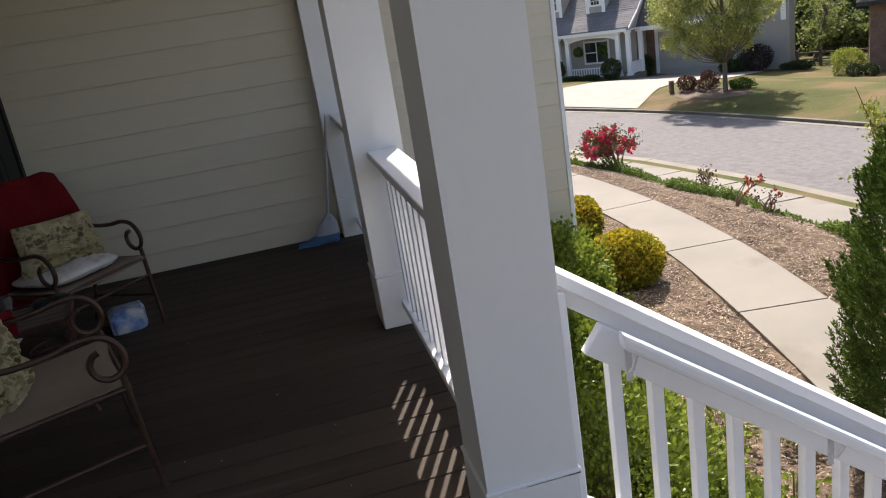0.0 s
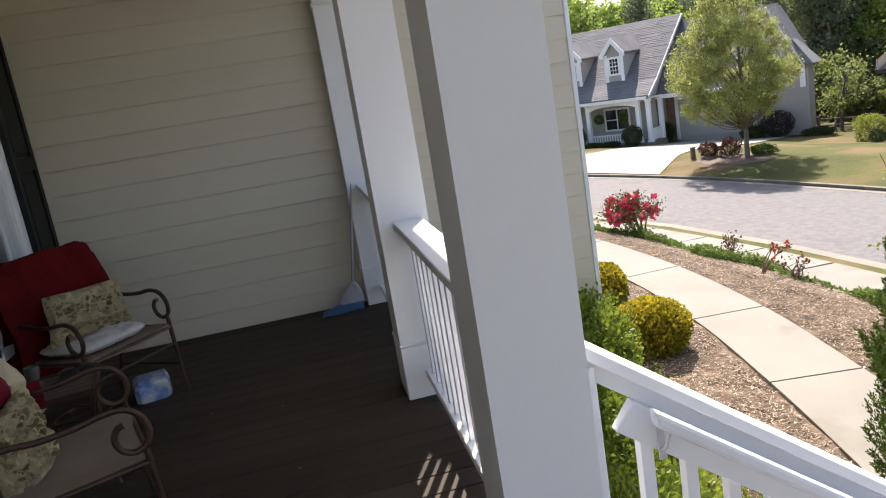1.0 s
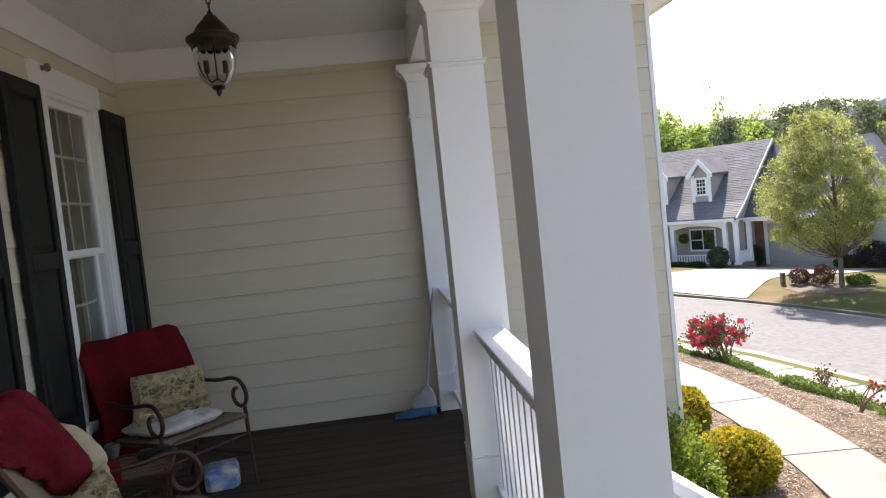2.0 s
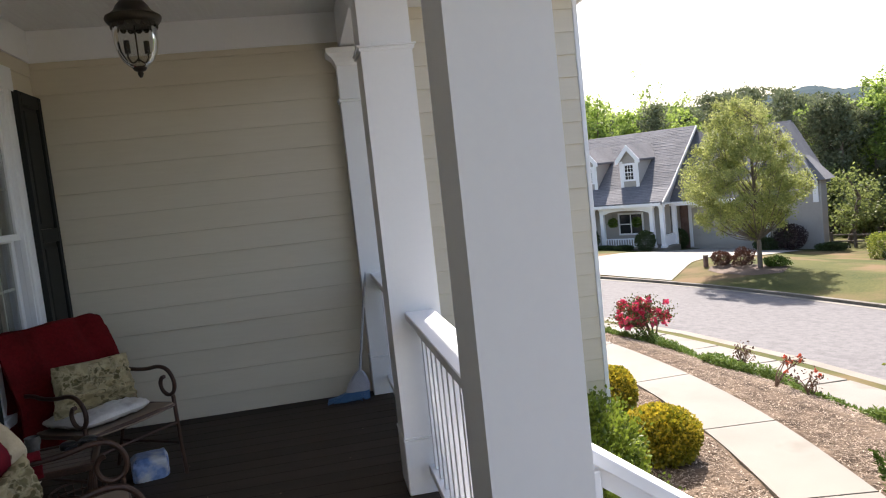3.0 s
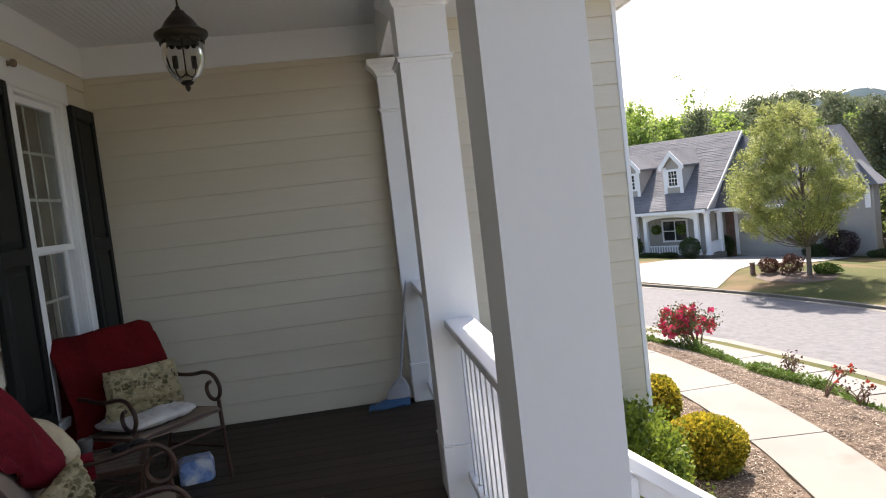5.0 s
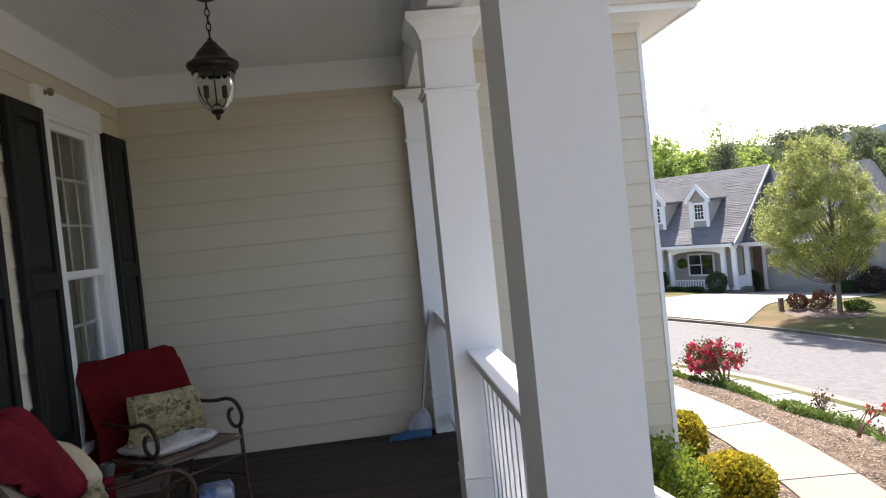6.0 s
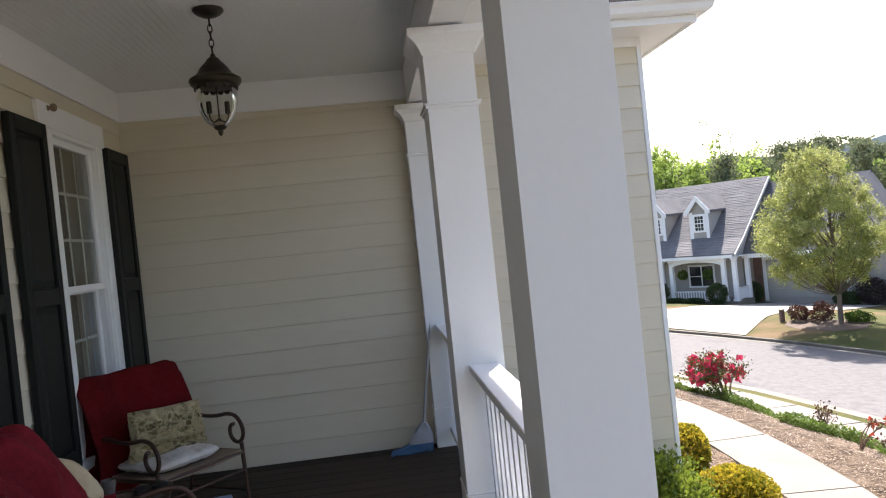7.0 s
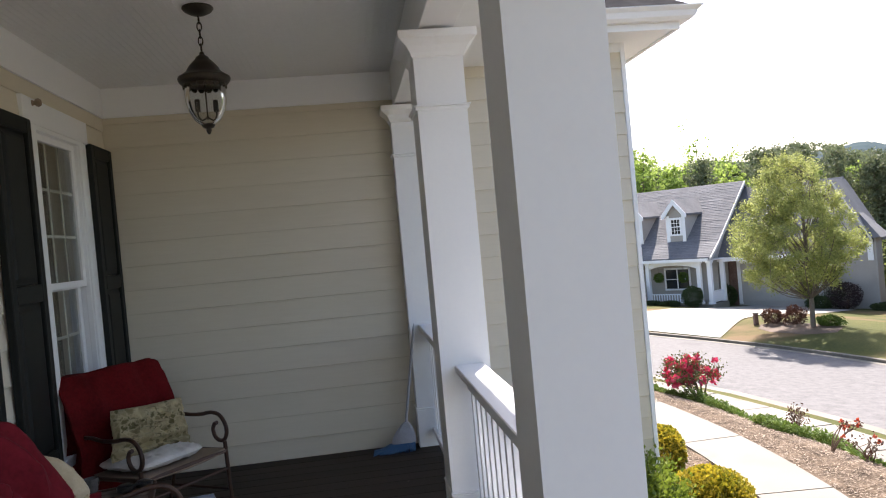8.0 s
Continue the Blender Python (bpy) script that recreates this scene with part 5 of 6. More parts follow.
# woods behind the houses
def woods(name, rows, mat, label, leaves, size, seed, spread, pine=False):
    """A stand of trees: trunks, and a lumpy crown of leaves on each; pines are ragged cones in tiers."""
    rng = np.random.default_rng(seed)
    pts, bm = [], bmesh.new()
    for az, dist, top in rows:
        x, y = dist * math.sin(radians(az)), dist * math.cos(radians(az))
        z0 = height_at(x, y)
        h = top - z0
        tube(bm, [(x, y, z0 - 0.5), (x + rng.normal() * 0.3, y, z0 + h * 0.6), (x, y, z0 + h * 0.95)], 0.2, 5, taper=[0.2, 0.12, 0.03])
        if pine:
            limbs = 46
            lf = 0.22 + 0.78 * rng.random(limbs) ** 0.85
            la, ll = rng.random(limbs) * math.tau, h * spread * (1.06 - lf) ** 0.6 * (0.45 + 0.6 * rng.random(limbs))
            k = rng.integers(0, limbs, leaves)
            t = 0.35 + 0.65 * rng.random(leaves) ** 0.7
            r = ll[k] * t
            tuft = np.stack([x + r * np.cos(la[k]), y + r * np.sin(la[k]), z0 + h * lf[k] + 0.22 * r], 1)
            pts.append(tuft + rng.normal(size=(leaves, 3)) * np.array([0.30, 0.30, 0.20]))
            for m in range(0, limbs, 3):
                tube(bm, [(x, y, z0 + h * lf[m] - 0.1), (x + ll[m] * 0.9 * math.cos(la[m]), y + ll[m] * 0.9 * math.sin(la[m]), z0 + h * lf[m] + 0.2 * ll[m])], 0.035, 4)
        else:
            c, _ = blob_points(rng, 90, (x, y, z0 + h * 0.56), (h * spread, h * spread, h * 0.42), shell=0.45, lumps=12, lump=0.34)
            k = rng.integers(0, 90, leaves)
            pts.append(c[k] + rng.normal(size=(leaves, 3)) * h * spread * (0.07 + 0.08 * rng.random(90))[k][:, None])
    pts = np.concatenate(pts)
    ways = rng.normal(size=pts.shape) + [0, 0, 0.2]
    ob = tagged(new(name, leaf_cloud(name, pts, ways, size * (0.6 + 0.8 * rng.random(len(pts))), mat, width=0.75, seed=seed)), label, "woods", kind="stuff")
    tr = new("trunks", to_mesh("trunks", bm, M_BARK))
    tr.parent = ob
    tagged(tr, kind="stuff")
    return ob


rng = np.random.default_rng(90)
near = [(a + rng.normal() * 0.5, 62 + 26 * rng.random(), 0) for a in np.linspace(12, 64, 60)]
near = [(a, d, 1.5 + d * math.tan(radians(float(np.interp(a, [12, 23, 24.7, 25.7, 27.6, 29.1, 30.9, 33, 36, 38.9, 40, 41, 43, 64], [5.8, 5.6, 5.0, 4.1, 4.4, 4.3, 3.3, 3.2, 2.4, 1.7, 2.3, 4.1, 4.4, 5.5])))) * (0.78 + 0.24 * rng.random())) for a, d, _ in near]
woods("woodland_trees", near, M_WOODLEAF, "bright green deciduous woods behind the houses", 6200, 0.25, 91, 0.25)
rng = np.random.default_rng(95)
pines = [(a + rng.normal() * 0.6, 58 + 30 * rng.random(), 0) for a in np.concatenate([np.linspace(22, 34, 22), np.linspace(34, 48, 46)])]
pines = [(a, d, 1.5 + d * math.tan(radians(float(np.interp(a, [22, 28, 30.9, 31.8, 32.7, 34, 36, 36.9, 38.9, 41, 48], [3.2, 3.7, 3.4, 4.4, 4.7, 4.1, 4.3, 3.2, 2.7, 2.5, 3.0])))) * (0.84 + 0.18 * rng.random())) for a, d, _ in pines]
woods("pine_woods", pines, M_PINELEAF, "dark green pines behind the houses", 3600, 0.21, 96, 0.27, pine=True)
giants = [(az, d, 1.5 + d * math.tan(radians(e))) for az, d, e in ((43.0, 62, 4.0), (44.8, 66, 4.5), (46.6, 62, 4.6), (49.0, 66, 5.0))]
woods("tall_broadleaf_trees", giants, M_WOODLEAF, "tall dense broadleaf trees at the edge of the woods", 13000, 0.22, 99, 0.24)
understory = [(a + rng.normal() * 0.5, 56 + 10 * rng.random(), -2.0 + 2.0 * rng.random()) for a in np.linspace(30, 40, 14)]
understory += [(a + rng.normal() * 0.4, 46 + 12 * rng.random(), -4.2 + 4.6 * rng.random() ** 2) for a in np.linspace(40, 52, 18)]
woods("wood_edge", understory, M_EDGELEAF, "light green saplings and bushes along the edge of the woods", 1500, 0.18, 97, 0.42)
# bare-topped young tree above the roof line
tall = thing("thin_tree", "thin young tree with sparse leaves above the woods", "tree", (33.5, 64.0, -6.0))
bm, pts = bmesh.new(), []
tube(bm, [(0, 0, -1), (0.2, 0, 7), (0, 0, 14.6)], 0.1, 6, taper=[0.16, 0.1, 0.02])
for k in range(26):
    z = 7 + 7.4 * rng.random()
    a = rng.random() * math.tau
    e = Vector((math.cos(a) * 1.5 * rng.random(), math.sin(a) * 1.5 * rng.random(), z + 1.0))
    tube(bm, [(0.1, 0, z), e], 0.02, 4)
    pts += [tuple(e + Vector(rng.normal(size=3) * 0.3)) for _ in range(12)]
part("trunk", bm, M_BARK, tall)
mesh_part("crown", leaf_cloud("crown", pts, rng.normal(size=(len(pts), 3)), 0.28, M_WOODLEAF, seed=98), tall)
# far hills, with the blue haze of distance put into their colour
bm = bmesh.new()
rows = []
for k in range(661):
    az = radians(-20 + 110 * k / 660)
    d = 1500.0
    q = k / 8.25
    h = 116 + 9 * math.sin(q * 0.35) + 7 * math.sin(q * 1.1) + 3 * math.sin(q * 2.9) + 3.5 * noise.noise(Vector((q * 2.3, 0, 0))) + 2.5 * noise.noise(Vector((q * 8.0, 3, 0)))
    rows.append([bm.verts.new((d * q * math.sin(az), d * q * math.cos(az), z)) for q, z in ((1.0, -12), (1.15, h * 0.72), (1.3, h), (1.6, -12))])
for ra, rb in zip(rows, rows[1:]):
    for k in range(3):
        bm.faces.new((ra[k], ra[k + 1], rb[k + 1], rb[k]))
bmesh.ops.recalc_face_normals(bm, faces=bm.faces[:])
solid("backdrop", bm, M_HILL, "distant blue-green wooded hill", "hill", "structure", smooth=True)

# ---- lamp over the porch ----
LX, LY = 1.065, 4.573
lamp = thing("porch_lantern", "bronze hanging lantern with a clear glass globe on a chain", "lantern", (LX, LY, 2.76))
part("canopy", lathe(bmesh.new(), [(0.075, -0.001), (0.077, -0.008), (0.066, -0.022), (0.04, -0.036), (0.014, -0.044)], sides=28), M_LAMP, lamp, smooth=True)
for k in range(5):
    bm = bmesh.new()
    c = Vector((0, 0, -0.062 - 0.036 * k))
    ring = []
    for j in range(13):
        t = j / 12 * math.tau
        p = Vector((0.011 * math.cos(t), 0, 0.023 * math.sin(t)))
        ring.append(c + (p if k % 2 else Vector((0, p.x, p.z))))
    tube(bm, ring, 0.0032, 6)
    part("chain_link", bm, M_LAMP, lamp, smooth=True)
part("crown", lathe(bmesh.new(), [(0.010, -0.225), (0.014, -0.24), (0.030, -0.25), (0.036, -0.262), (0.050, -0.275), (0.072, -0.30), (0.086, -0.325), (0.106, -0.340), (0.126, -0.352), (0.129, -0.362), (0.124, -0.375), (0.112, -0.388), (0.100, -0.392)], sides=32), M_LAMP, lamp, "bell-shaped bronze crown", smooth=True)
for k in range(18):
    a = k * math.tau / 18
    bm = bmesh.new()
    prism(bm, [(-0.017, -0.384), (0.017, -0.384), (0.016, -0.398), (0.007, -0.409), (-0.007, -0.409), (-0.016, -0.398)], "y", 0.1035, 0.1065)
    bmesh.ops.rotate(bm, verts=bm.verts[:], cent=(0, 0, 0), matrix=Matrix.Rotation(a, 3, "Z"))
    part("scallop", bm, M_LAMP, lamp)
bm = bmesh.new()
lathe(bm, [(0.099, -0.388), (0.101, -0.43), (0.098, -0.475), (0.088, -0.522), (0.068, -0.562), (0.040, -0.588), (0.022, -0.596)], sides=32, closed=False)
globe = part("globe", bm, M_THINGLASS, lamp, "clear glass globe", smooth=True)
globe.visible_shadow = False
part("finial", lathe(bmesh.new(), [(0.030, -0.586), (0.034, -0.592), (0.026, -0.604), (0.012, -0.610), (0.014, -0.620), (0.008, -0.632), (0.003, -0.638)], sides=18), M_LAMP, lamp, smooth=True)
bm = bmesh.new()
tube(bm, [(0, 0, -0.39), (0, 0, -0.565)], 0.004, 6)
for a in (0.4, 0.4 + math.pi):
    ca, sa = math.cos(a) * 0.045, math.sin(a) * 0.045
    tube(bm, smooth_curve([(0, 0, -0.55), (ca * 0.6, sa * 0.6, -0.568), (ca, sa, -0.545), (ca, sa, -0.52)], 4), 0.004, 6)
part("candle_arms", bm, M_LAMP, lamp, smooth=True)
for a in (0.4, 0.4 + math.pi):
    part("candle_sleeve", tube(bmesh.new(), [(math.cos(a) * 0.045, math.sin(a) * 0.045, -0.525), (math.cos(a) * 0.045, math.sin(a) * 0.045, -0.465)], 0.013, 10), M_LAMP, lamp, smooth=True)


# ---- furniture ----
def armchair(x, y, turn, label):
    ch = thing("armchair", label, "chair", (x, y, 0), turn, group="porch armchairs")
    w = 0.28
    for s in (-1, 1):
        sy = s * w
        part("front_leg", tube(bmesh.new(), [(0.27, sy, 0.0), (0.255, sy, 0.2), (0.245, sy, 0.455)], 0.0115, 8), M_IRON, ch, smooth=True)
        part("back_post", tube(bmesh.new(), smooth_curve([(-0.30, sy, 0.0), (-0.22, sy, 0.22), (-0.19, sy, 0.40), (-0.215, sy, 0.60), (-0.362, sy, 0.88)], 5), 0.0115, 8), M_IRON, ch, smooth=True)
        arm = [(-0.215, sy, 0.60), (-0.14, sy, 0.605), (-0.05, sy, 0.595), (0.06, sy, 0.600), (0.15, sy, 0.615), (0.215, sy, 0.605), (0.255, sy, 0.565), (0.268, sy, 0.515), (0.25, sy, 0.470), (0.21, sy, 0.455), (0.172, sy, 0.475), (0.158, sy, 0.515), (0.172, sy, 0.548), (0.195, sy, 0.558)]
        part("arm", tube(bmesh.new(), smooth_curve(arm, 5), 0.0115, 8), M_IRON, ch, "scrolled iron arm", smooth=True)
        part("side_rail", tube(bmesh.new(), [(-0.19, sy, 0.385), (0.25, sy, 0.405)], 0.011, 8), M_IRON, ch, smooth=True)
        part("stretcher", tube(bmesh.new(), [(-0.245, sy, 0.16), (0.258, sy, 0.18)], 0.009, 8), M_IRON, ch, smooth=True)
    part("front_rail", tube(bmesh.new(), [(0.25, -w, 0.40), (0.25, w, 0.40)], 0.011, 8), M_IRON, ch, smooth=True)
    part("lower_rail", tube(bmesh.new(), [(0.253, -w, 0.30), (0.253, w, 0.30)], 0.008, 8), M_IRON, ch, smooth=True)
    part("top_rail", tube(bmesh.new(), smooth_curve([(-0.362, -w, 0.88), (-0.372, -w * 0.5, 0.902), (-0.372, w * 0.5, 0.902), (-0.362, w, 0.88)], 5), 0.0115, 8), M_IRON, ch, smooth=True)

    def sling(profile):
        bm = bmesh.new()
        rows = []
        for k in range(13):
            yy = -w + 0.012 + (2 * w - 0.024) * k / 12
            sag = 0.012 * math.sin(math.pi * k / 12)
            rows.append([bm.verts.new((px - sag * nx, yy, pz - sag * nz)) for px, pz, nx, nz in profile])
        for ra, rb in zip(rows, rows[1:]):
            for k in range(len(profile) - 1):
                bm.faces.new((ra[k], rb[k], rb[k + 1], ra[k + 1]))
        return thicken(bm, 0.014)

    part("seat", sling([(0.262, 0.40, 0, 1), (0.25, 0.418, 0, 1), (0.15, 0.412, 0, 1), (0.02, 0.400, 0, 1), (-0.10, 0.395, 0, 1), (-0.185, 0.405, 0, 1)]), M_SLING, ch, "tan woven sling seat", smooth=True)
    part("backrest", sling([(-0.185, 0.41, 1, 0), (-0.20, 0.55, 1, 0), (-0.275, 0.72, 1, 0), (-0.356, 0.872, 1, 0)]), M_SLING, ch, "tan woven sling back", smooth=True)
    return ch


CHAIRS = {"far": pose(0.536, 5.018, 0, 0, 0, -38), "near": pose(0.777, 3.49, 0, 0, 0, 18.5)}
armchair(0.536, 5.018, -38, "bronze iron armchair with scrolled arms and a red throw")
armchair(0.777, 3.49, 18.5, "bronze iron armchair with scrolled arms beside the table")


def pillow(w, h, d, seed, wrinkle=0.012, plump=0.55, rounded=0.03, slump=0.0, crease=0.0):
    """A stuffed cushion lying in x and z, with pinched corners and creases."""
    bm = bmesh.new()
    n = 32
    grids = []
    for side in (1, -1):
        grid = []
        for i in range(n + 1):
            row = []
            for j in range(n + 1):
                a, b = 2 * i / n - 1, 2 * j / n - 1
                puff = max(0.0, (1 - abs(a) ** 2.6) * (1 - abs(b) ** 2.6)) ** plump
                edge = 1 - 0.07 * (1 - abs(a) ** 2) * (b * b) - 0.0
                x = a * w / 2 * (1 - 0.07 * (1 - b * b) - rounded * b ** 4)
                z = b * h / 2 * (1 - 0.09 * (1 - a * a) - rounded * a ** 4)
                q = Vector((a * 2.3 + seed, b * 2.3, side * 0.7))
                y = side * puff * d / 2 * (1 + 0.25 * noise.noise(q)) + side * wrinkle * puff * noise.noise(q * 3.1)
                sunk = max(0.0, -b - 0.1)
                y += side * puff * crease * sunk * math.sin(b * 13 + 3.5 * noise.noise(Vector((a * 1.4 + seed, b, 0.2))))
                x += slump * b * w / 2 + 0.05 * w * sunk * a
                row.append((x, y, z))
            grid.append(row)
        grids.append(grid)
    for side, grid in zip((1, -1), grids):
        vs = [[bm.verts.new(p) for p in row] for row in grid]
        for i in range(n):
            for j in range(n):
                q = (vs[i][j], vs[i + 1][j], vs[i + 1][j + 1], vs[i][j + 1])
                bm.faces.new(q if side < 0 else q[::-1])
    bmesh.ops.remove_doubles(bm, verts=bm.verts[:], dist=0.0008)
    return bm


def place(ob, chair, m):
    ob.matrix_basis = CHAIRS[chair] @ m
    return ob


def back_x(z):
    """How far behind the chair's middle its leaning back lies at a height."""
    return float(np.interp(z, [0.4, 0.55, 0.72, 0.90, 1.0], [-0.185, -0.20, -0.275, -0.372, -0.41]))


def drape(w, fronts, rears, bulge, seed, top=0.955, fold=0.015, thick=0.014, hang=0.0):
    """A cloth over the chair's leaning back: lying on its front, rolling over the top, hanging free behind.
    fronts, rears: lengths at the two sides; bulge: its fullness in front at the two sides."""
    bm = bmesh.new()
    nu, nv, rows = 36, 40, []
    for i in range(nu + 1):
        u = i / nu
        a = 2 * u - 1
        front, rear = fronts[0] + (fronts[1] - fronts[0]) * u, rears[0] + (rears[1] - rears[0]) * u
        full = bulge[0] + (bulge[1] - bulge[0]) * min(1.0, max(0.0, (u - 0.45) / 0.25))
        row = []
        for j in range(nv + 1):
            s = -front + (front + rear) * j / nv
            q = Vector((a * 1.5 + seed, s * 1.8, 0.3))
            r = 0.035 + 0.35 * full
            crest = top + 0.3 * full
            if s < -0.08:
                z = crest - r - (abs(s) - 0.08) * 0.93
                x = back_x(z) + 0.02 + full * math.sin(min(1.0, (s + front) / 0.16) * math.pi / 2)
            elif s < 0.08:
                ang = s / 0.08 * math.pi / 2
                x = back_x(crest - r) + (0.02 + full if s < 0 else r * 1.25) * -math.sin(ang)
                z = crest - r + math.cos(ang) * r
            else:
                z = crest - r - (s - 0.08)
                x = back_x(crest - r) - r * 1.25 + hang * (s - 0.08) - 0.015 * math.sin(s * 9)
            out = 1 if s < 0 else -1
            crease = fold * noise.noise(q * 1.9) + 0.55 * fold * math.sin(a * 8 + seed + 3.0 * s + 2.5 * noise.noise(q)) + 0.5 * fold * noise.noise(q * 5.0)
            wide = 1 + 0.05 * noise.noise(q * 1.3) - 0.02 * abs(s)
            row.append((x + crease * out * 0.8, a * w / 2 * wide, z + 0.4 * crease - 0.02 * max(0.0, abs(a) - 0.85) * 6 * (abs(s) < 0.1)))
        rows.append([bm.verts.new(p) for p in row])
    for ra, rb in zip(rows, rows[1:]):
        for k in range(nv):
            bm.faces.new((ra[k], rb[k], rb[k + 1], ra[k + 1]))
    return thicken(bm, thick)


place(solid("red_throw", drape(0.66, (0.62, 0.55), (0.84, 0.74), (0.02, 0.02), 1.0, top=0.922, hang=0.16), M_RED_SHADED, "red fleece throw hung over the armchair's back, darkened for shade", "throw", smooth=True), "far", pose(0, 0.0, 0))
place(solid("leaf_cushion", pillow(0.50, 0.29, 0.16, 3.0, 0.035, 0.5, 0.06, 0.08, 0.06), M_FLORAL, "leaf-print cushion in cream and olive on the armchair", "cushion", smooth=True), "far", pose(-0.065, 0.03, 0.58, -19, 4, 90))
place(solid("seat_cushion", pillow(0.48, 0.40, 0.075, 5.0, 0.016, 0.40, 0.17), M_WHITECLOTH, "thin off-white seat cushion on the armchair", "cushion", smooth=True), "far", pose(-0.005, -0.01, 0.44, 90, 0, 90))


def bunched(stations, seed, fold=0.012, thick=0.012, along="y", n=34):
    """A heaped cloth lofted through profiles: stations hold (place along the axis, [(across, height), ...])."""
    bm = bmesh.new()
    lines = [(p, smooth_curve([(c, 0.0, z) for c, z in prof], 6)) for p, prof in stations]
    ps = [p for p, _ in lines]
    m = len(lines[0][1])
    rows = []
    for i in range(n + 1):
        p = ps[0] + (ps[-1] - ps[0]) * i / n
        row = []
        for j in range(m):
            c = float(np.interp(p, ps, [l[j][0] for _, l in lines]))
            z = float(np.interp(p, ps, [l[j][2] for _, l in lines]))
            q = Vector((p * 9 + seed, j * 0.11, 0.3))
            d = fold * (noise.noise(q) + 0.7 * math.sin(p * 42 + seed + 0.05 * j + 2.5 * noise.noise(q * 0.7)) + 0.4 * noise.noise(q * 3.3))
            w = p + 0.6 * fold * noise.noise(q * 1.7 + Vector((5, 0, 0)))
            row.append(bm.verts.new((c + d, w, z + 0.5 * d) if along == "y" else (w, c + d, z + 0.5 * d)))
        rows.append(row)
    for ra, rb in zip(rows, rows[1:]):
        for k in range(m - 1):
            bm.faces.new((ra[k], rb[k], rb[k + 1], ra[k + 1]))
    bmesh.ops.recalc_face_normals(bm, faces=bm.faces[:])
    return thicken(bm, thick)




def hugging(bottom):
    """A profile lying flat on the chair's back, from its lower edge over the top and down behind."""
    front = [(back_x(z) + 0.022, z) for z in np.linspace(bottom, 0.90, 5)]
    return front + [(-0.37, 0.94), (-0.425, 0.90), (-0.445, 0.78), (-0.46, 0.52)]


RED_HALF = [(-0.25, 0.685), (-0.225, 0.665), (-0.195, 0.70), (-0.215, 0.81), (-0.27, 0.92), (-0.335, 0.975), (-0.415, 0.945), (-0.448, 0.80), (-0.465, 0.47)]
RED_FULL = [(-0.232, 0.625), (-0.175, 0.60), (-0.125, 0.655), (-0.175, 0.79), (-0.235, 0.91), (-0.315, 0.985), (-0.41, 0.955), (-0.45, 0.80), (-0.47, 0.42)]
RED_FAR = [(-0.225, 0.61), (-0.185, 0.60), (-0.15, 0.65), (-0.20, 0.77), (-0.26, 0.87), (-0.33, 0.95), (-0.40, 0.94), (-0.44, 0.80), (-0.46, 0.46)]
near_throw = place(solid("red_throw", bunched([(-0.25, hugging(0.84)), (-0.10, hugging(0.77)), (-0.035, hugging(0.715)), (0.025, RED_HALF), (0.09, RED_FULL), (0.18, RED_FULL), (0.27, RED_FAR)], 7.3, 0.019, n=60), M_CRIMSON_LIT, "crimson throw bunched over the armchair's back, brightened for the light on it", "throw", smooth=True), "near", pose(0, 0, 0))
part("hanging_corner", bunched([(-0.11, [(0.235, 0.61), (0.262, 0.632), (0.295, 0.630), (0.318, 0.60), (0.326, 0.54), (0.33, 0.50)]), (-0.02, [(0.235, 0.62), (0.262, 0.640), (0.295, 0.636), (0.318, 0.60), (0.326, 0.55), (0.33, 0.525)])], 4.2, 0.006, along="x", n=14), M_CRIMSON_LIT, near_throw, smooth=True)
TOWEL = [(-0.145, 0.60), (-0.10, 0.605), (-0.066, 0.63), (-0.058, 0.68), (-0.092, 0.745), (-0.135, 0.79), (-0.20, 0.828), (-0.28, 0.83), (-0.335, 0.78)]
place(solid("cream_towel", bunched([(0.165, [(-0.16 + 0.45 * (c + 0.16), 0.66 + 0.35 * (z - 0.66)) for c, z in TOWEL]), (0.205, [(c - 0.012, z - 0.012) for c, z in TOWEL]), (0.26, TOWEL), (0.34, [(c - 0.03, z - 0.04) for c, z in TOWEL])], 11.0, 0.014, n=44), M_CREAMCLOTH, "cream towel bunched between the red throw and the armchair's arm", "towel", smooth=True), "near", pose(0, 0, 0))
place(solid("leaf_cushion", pillow(0.33, 0.28, 0.14, 9.0, 0.045, 0.5, 0.05, 0.25, 0.05), M_FLORAL, "leaf-print cushion slumped on the armchair's seat", "cushion", smooth=True), "near", pose(-0.14, -0.02, 0.50, -10, -20, 48))

# side table between the chairs
table = thing("side_table", "low slatted bronze iron side table between the armchairs", "table", (0.50, 4.235, 0), 11)
part("frame", boxes(((-0.22, -0.20, 0.425), (0.22, -0.175, 0.455)), ((-0.22, 0.175, 0.425), (0.22, 0.20, 0.455)), ((-0.22, -0.175, 0.425), (-0.195, 0.175, 0.455)), ((0.195, -0.175, 0.425), (0.22, 0.175, 0.455)), bevel=0.005), M_IRON, table)
for k in range(6):
    part("slat", boxes(((-0.194, -0.173 + 0.0585 * k, 0.432), (0.194, -0.119 + 0.0585 * k, 0.449)), bevel=0.003), M_SLAT, table)
for sx in (-1, 1):
    for sy in (-1, 1):
        part("leg", tube(bmesh.new(), smooth_curve([(sx * 0.20, sy * 0.185, 0.43), (sx * 0.165, sy * 0.15, 0.22), (sx * 0.215, sy * 0.20, 0.0)], 5), 0.011, 8), M_IRON, table, smooth=True)
part("shelf_ring", tube(bmesh.new(), [(0.15 * math.cos(k * math.tau / 24), 0.15 * math.sin(k * math.tau / 24), 0.22) for k in range(25)], 0.007, 6), M_IRON, table, smooth=True)

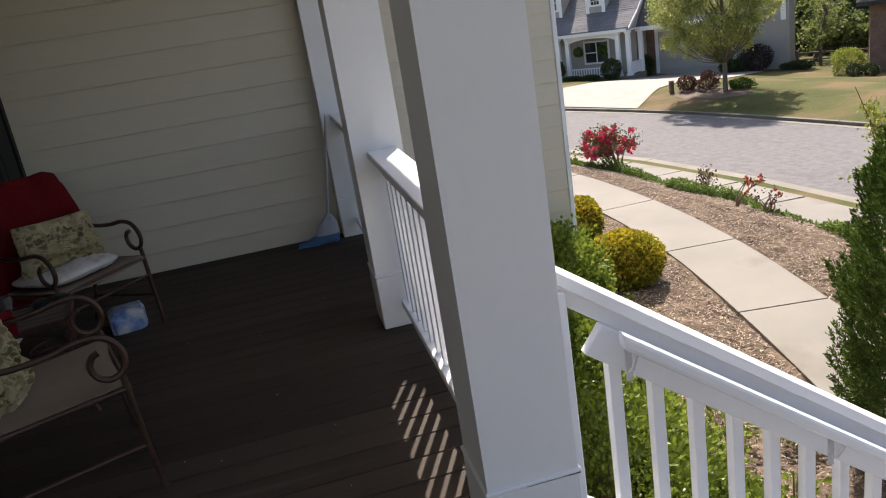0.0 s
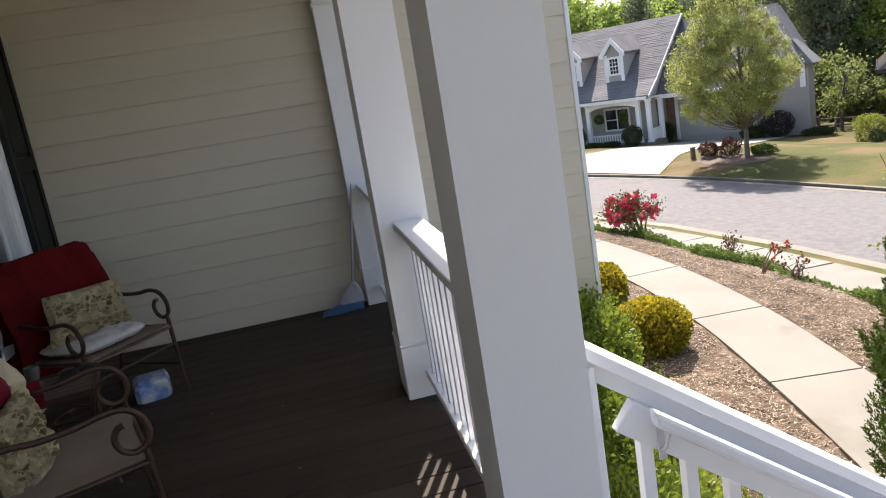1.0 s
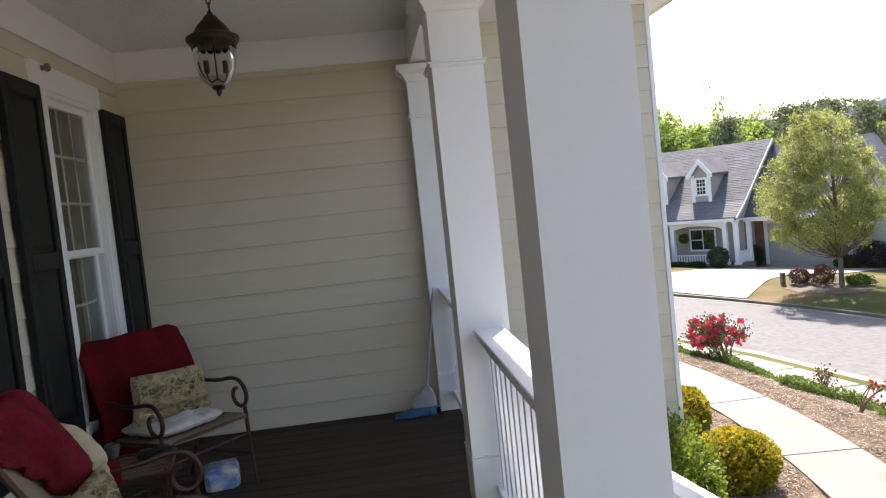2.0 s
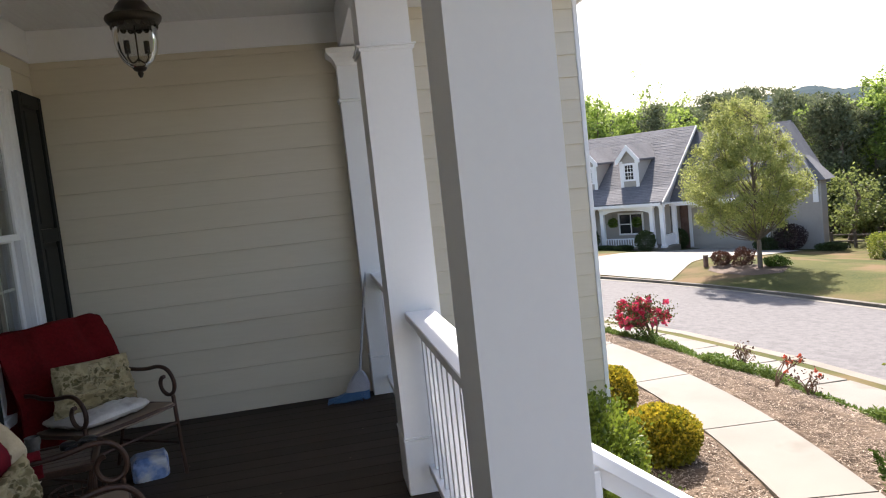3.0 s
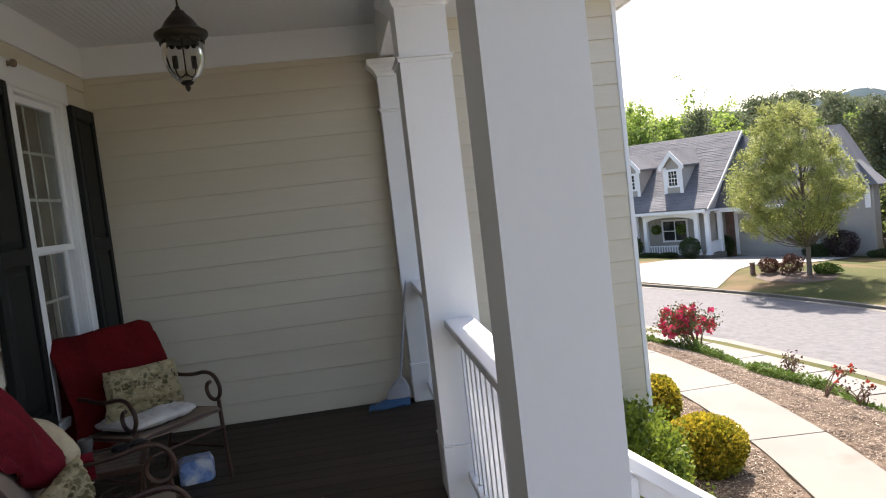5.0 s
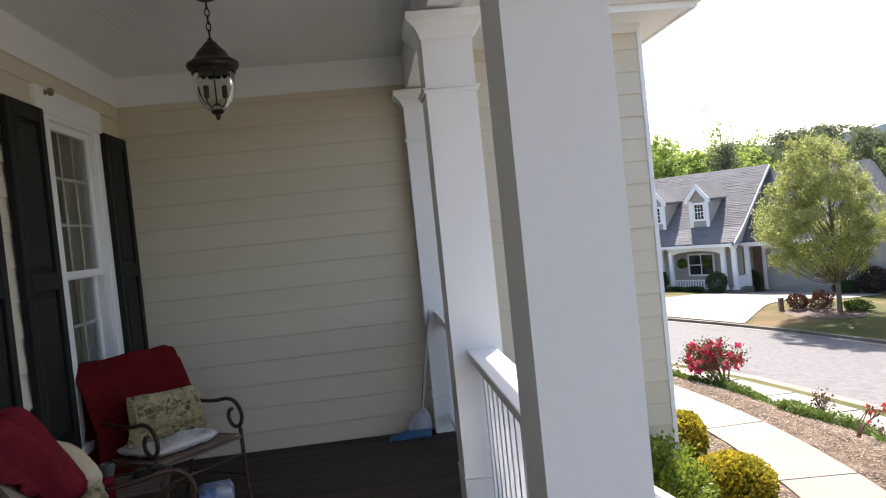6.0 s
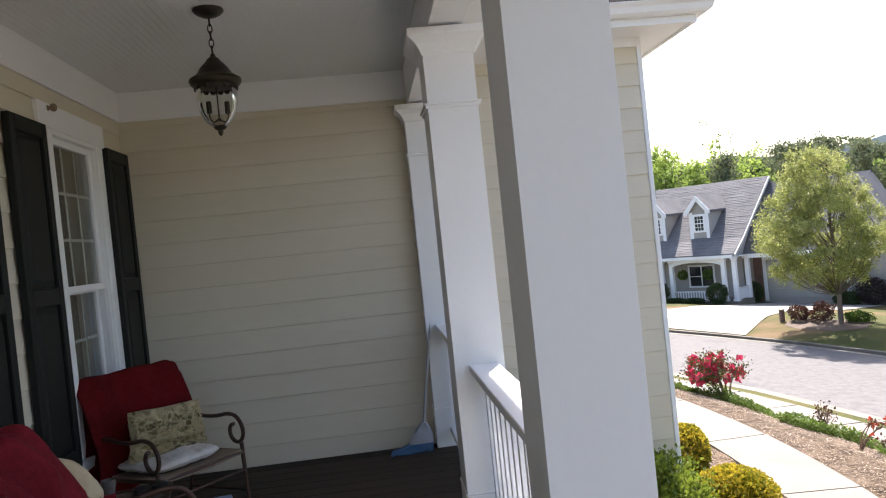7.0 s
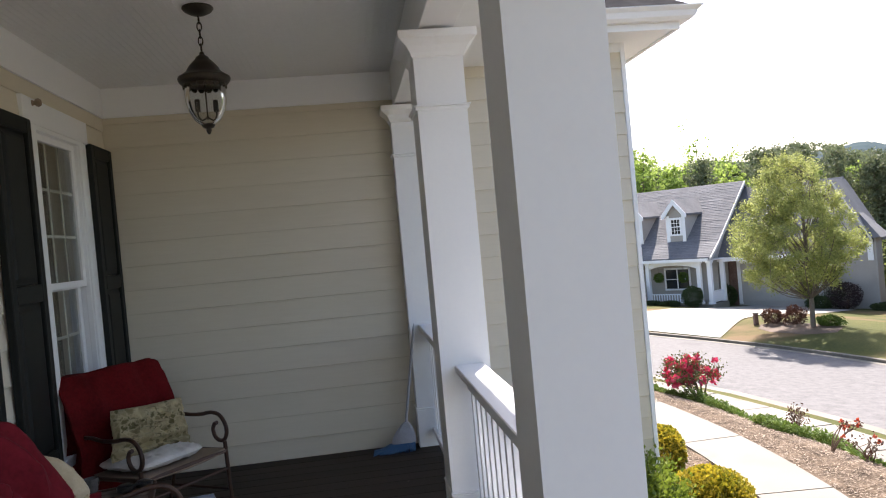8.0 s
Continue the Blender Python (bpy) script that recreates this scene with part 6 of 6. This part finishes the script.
# dark glasses on the table
glasses = thing("sunglasses", "folded black sunglasses lying on the side table", "glasses", (0.605, 4.375, 0.45), 118)
for s in (-1, 1):
    bm = bmesh.new()
    lathe(bm, [(0.004, 0.036), (0.028, 0.034), (0.038, 0.026), (0.038, 0.008), (0.030, 0.002), (0.004, 0.001)], (0.0, 0.042 * s, 0.0), 18)
    part("lens", bm, M_BLACK, glasses, smooth=True)
    part("temple", tube(bmesh.new(), smooth_curve([(-0.02, 0.08 * s, 0.026), (-0.036, 0.02 * s, 0.034), (-0.042, -0.065 * s, 0.018 + 0.005 * s)], 4), 0.004, 6), M_BLACK, glasses, smooth=True)
part("bridge", tube(bmesh.new(), [(0.0, -0.012, 0.02), (0.006, 0, 0.024), (0.0, 0.012, 0.02)], 0.004, 6), M_BLACK, glasses, smooth=True)
mug = thing("mug", "round smoky grey glass mug on the side table", "mug", (0.40, 4.41, 0.45), 70)
part("body", lathe(bmesh.new(), [(0.022, 0.0), (0.027, 0.004), (0.031, 0.03), (0.032, 0.068), (0.029, 0.068), (0.028, 0.03), (0.018, 0.01)], sides=22), M_MUG, mug, smooth=True)
part("handle", tube(bmesh.new(), smooth_curve([(0.030, 0, 0.058), (0.047, 0, 0.052), (0.048, 0, 0.026), (0.029, 0, 0.018)], 5), 0.004, 6), M_MUG, mug, smooth=True)

# pale blue plastic bag on the floor
bm = bmesh.new()
bmesh.ops.create_icosphere(bm, subdivisions=4, radius=1.0)
for v in bm.verts:
    p = v.co.copy()
    sq = Vector((math.copysign(abs(p.x) ** 0.28, p.x), math.copysign(abs(p.y) ** 0.28, p.y), math.copysign(abs(p.z) ** 0.6, p.z)))
    k = 1 + 0.10 * noise.noise(p * 2.1) + 0.05 * noise.noise(p * 5.3)
    v.co = Vector((sq.x * 0.098 * k, sq.y * 0.105 * k, max(0.0, 0.055 + sq.z * 0.068 * k)))
ob = solid("plastic_bag", bm, M_PALEBLUE, "crumpled pale blue plastic bag on the floor", "bag", smooth=True)
ob.matrix_basis = pose(0.715, 5.14, 0.0, 0, 0, 14)
basket = thing("wire_basket", "dark woven wire basket on the floor under the table", "basket", (0.46, 4.72, 0), 10)
bm = bmesh.new()
for z, r in ((0.01, 0.105), (0.05, 0.118), (0.09, 0.128), (0.13, 0.135)):
    tube(bm, [(r * math.cos(k * math.tau / 20), r * math.sin(k * math.tau / 20), z) for k in range(21)], 0.005, 5)
part("hoops", bm, M_IRON, basket)
bm = bmesh.new()
for k in range(20):
    a = k * math.tau / 20
    tube(bm, [(0.10 * math.cos(a), 0.10 * math.sin(a), 0.005), (0.137 * math.cos(a), 0.137 * math.sin(a), 0.135)], 0.003, 4)
part("uprights", bm, M_IRON, basket)

# broom leaning in the corner
broom = thing("broom", "upright angle broom with blue bristles and grey head", "broom", (1.95, 6.06, 0))
hb, ht = Vector((0.045, -0.03, 0.20)), Vector((0.205, 0.022, 1.13))
part("handle", tube(bmesh.new(), [hb, hb.lerp(ht, 0.84)], 0.0095, 10), M_GREYPLASTIC, broom, "grey metal handle", smooth=True)
part("grip", tube(bmesh.new(), [hb.lerp(ht, 0.84), ht], 0.0115, 10), M_BLUE, broom, "blue plastic grip", smooth=True)
bm = bmesh.new()
rows = []
for k in range(9):
    t = k / 8
    half, z = 0.016 + 0.070 * math.sin(t * math.pi / 2) ** 0.8, 0.205 - 0.145 * t
    x0 = 0.045 - 0.03 * t
    rows.append([bm.verts.new((x0 + sx * half, -0.03 + 0.0 * t + sy * (0.016 + 0.012 * t), z)) for sx, sy in ((-1, -0.3), (-0.7, -1), (0.7, -1), (1, -0.3), (1, 0.3), (0.7, 1), (-0.7, 1), (-1, 0.3))])
for ra, rb in zip(rows, rows[1:]):
    for k in range(8):
        bm.faces.new((ra[k], ra[(k + 1) % 8], rb[(k + 1) % 8], rb[k]))
bm.faces.new(rows[0][::-1])
bm.faces.new(rows[-1])
bmesh.ops.recalc_face_normals(bm, faces=bm.faces[:])
part("head", bm, M_GREYPLASTIC, broom, "grey fan-shaped head", smooth=True)
bm = bmesh.new()
rng = np.random.default_rng(120)
for k in range(420):
    t, d = rng.random() * 2 - 1, rng.random() * 2 - 1
    root = Vector((0.012 + t * 0.086, -0.03 + d * 0.022, 0.058))
    tip = Vector((-0.03 + t * 0.125 - 0.055 * (t < 0) * t * t, -0.05 + d * 0.055, 0.003 + 0.022 * rng.random()))
    tube(bm, [root, root.lerp(tip, 0.55) + Vector((0, 0, -0.008)), tip], 0.0028, 4)
part("bristles", bm, M_BLUE, broom, "splayed blue bristles")
# scraps on the floor
bm = bmesh.new()
for k in range(16):
    x, y = 0.35 + 1.6 * rng.random(), 2.8 + 3.1 * rng.random()
    box(bm, (x, y, 0.0), (x + 0.004 + 0.006 * rng.random(), y + 0.004 + 0.006 * rng.random(), 0.002))
tagged(solid("floor_scraps", bm, M_SLING, "tiny pale scraps and leaf bits on the floor", "litter"), kind="stuff")
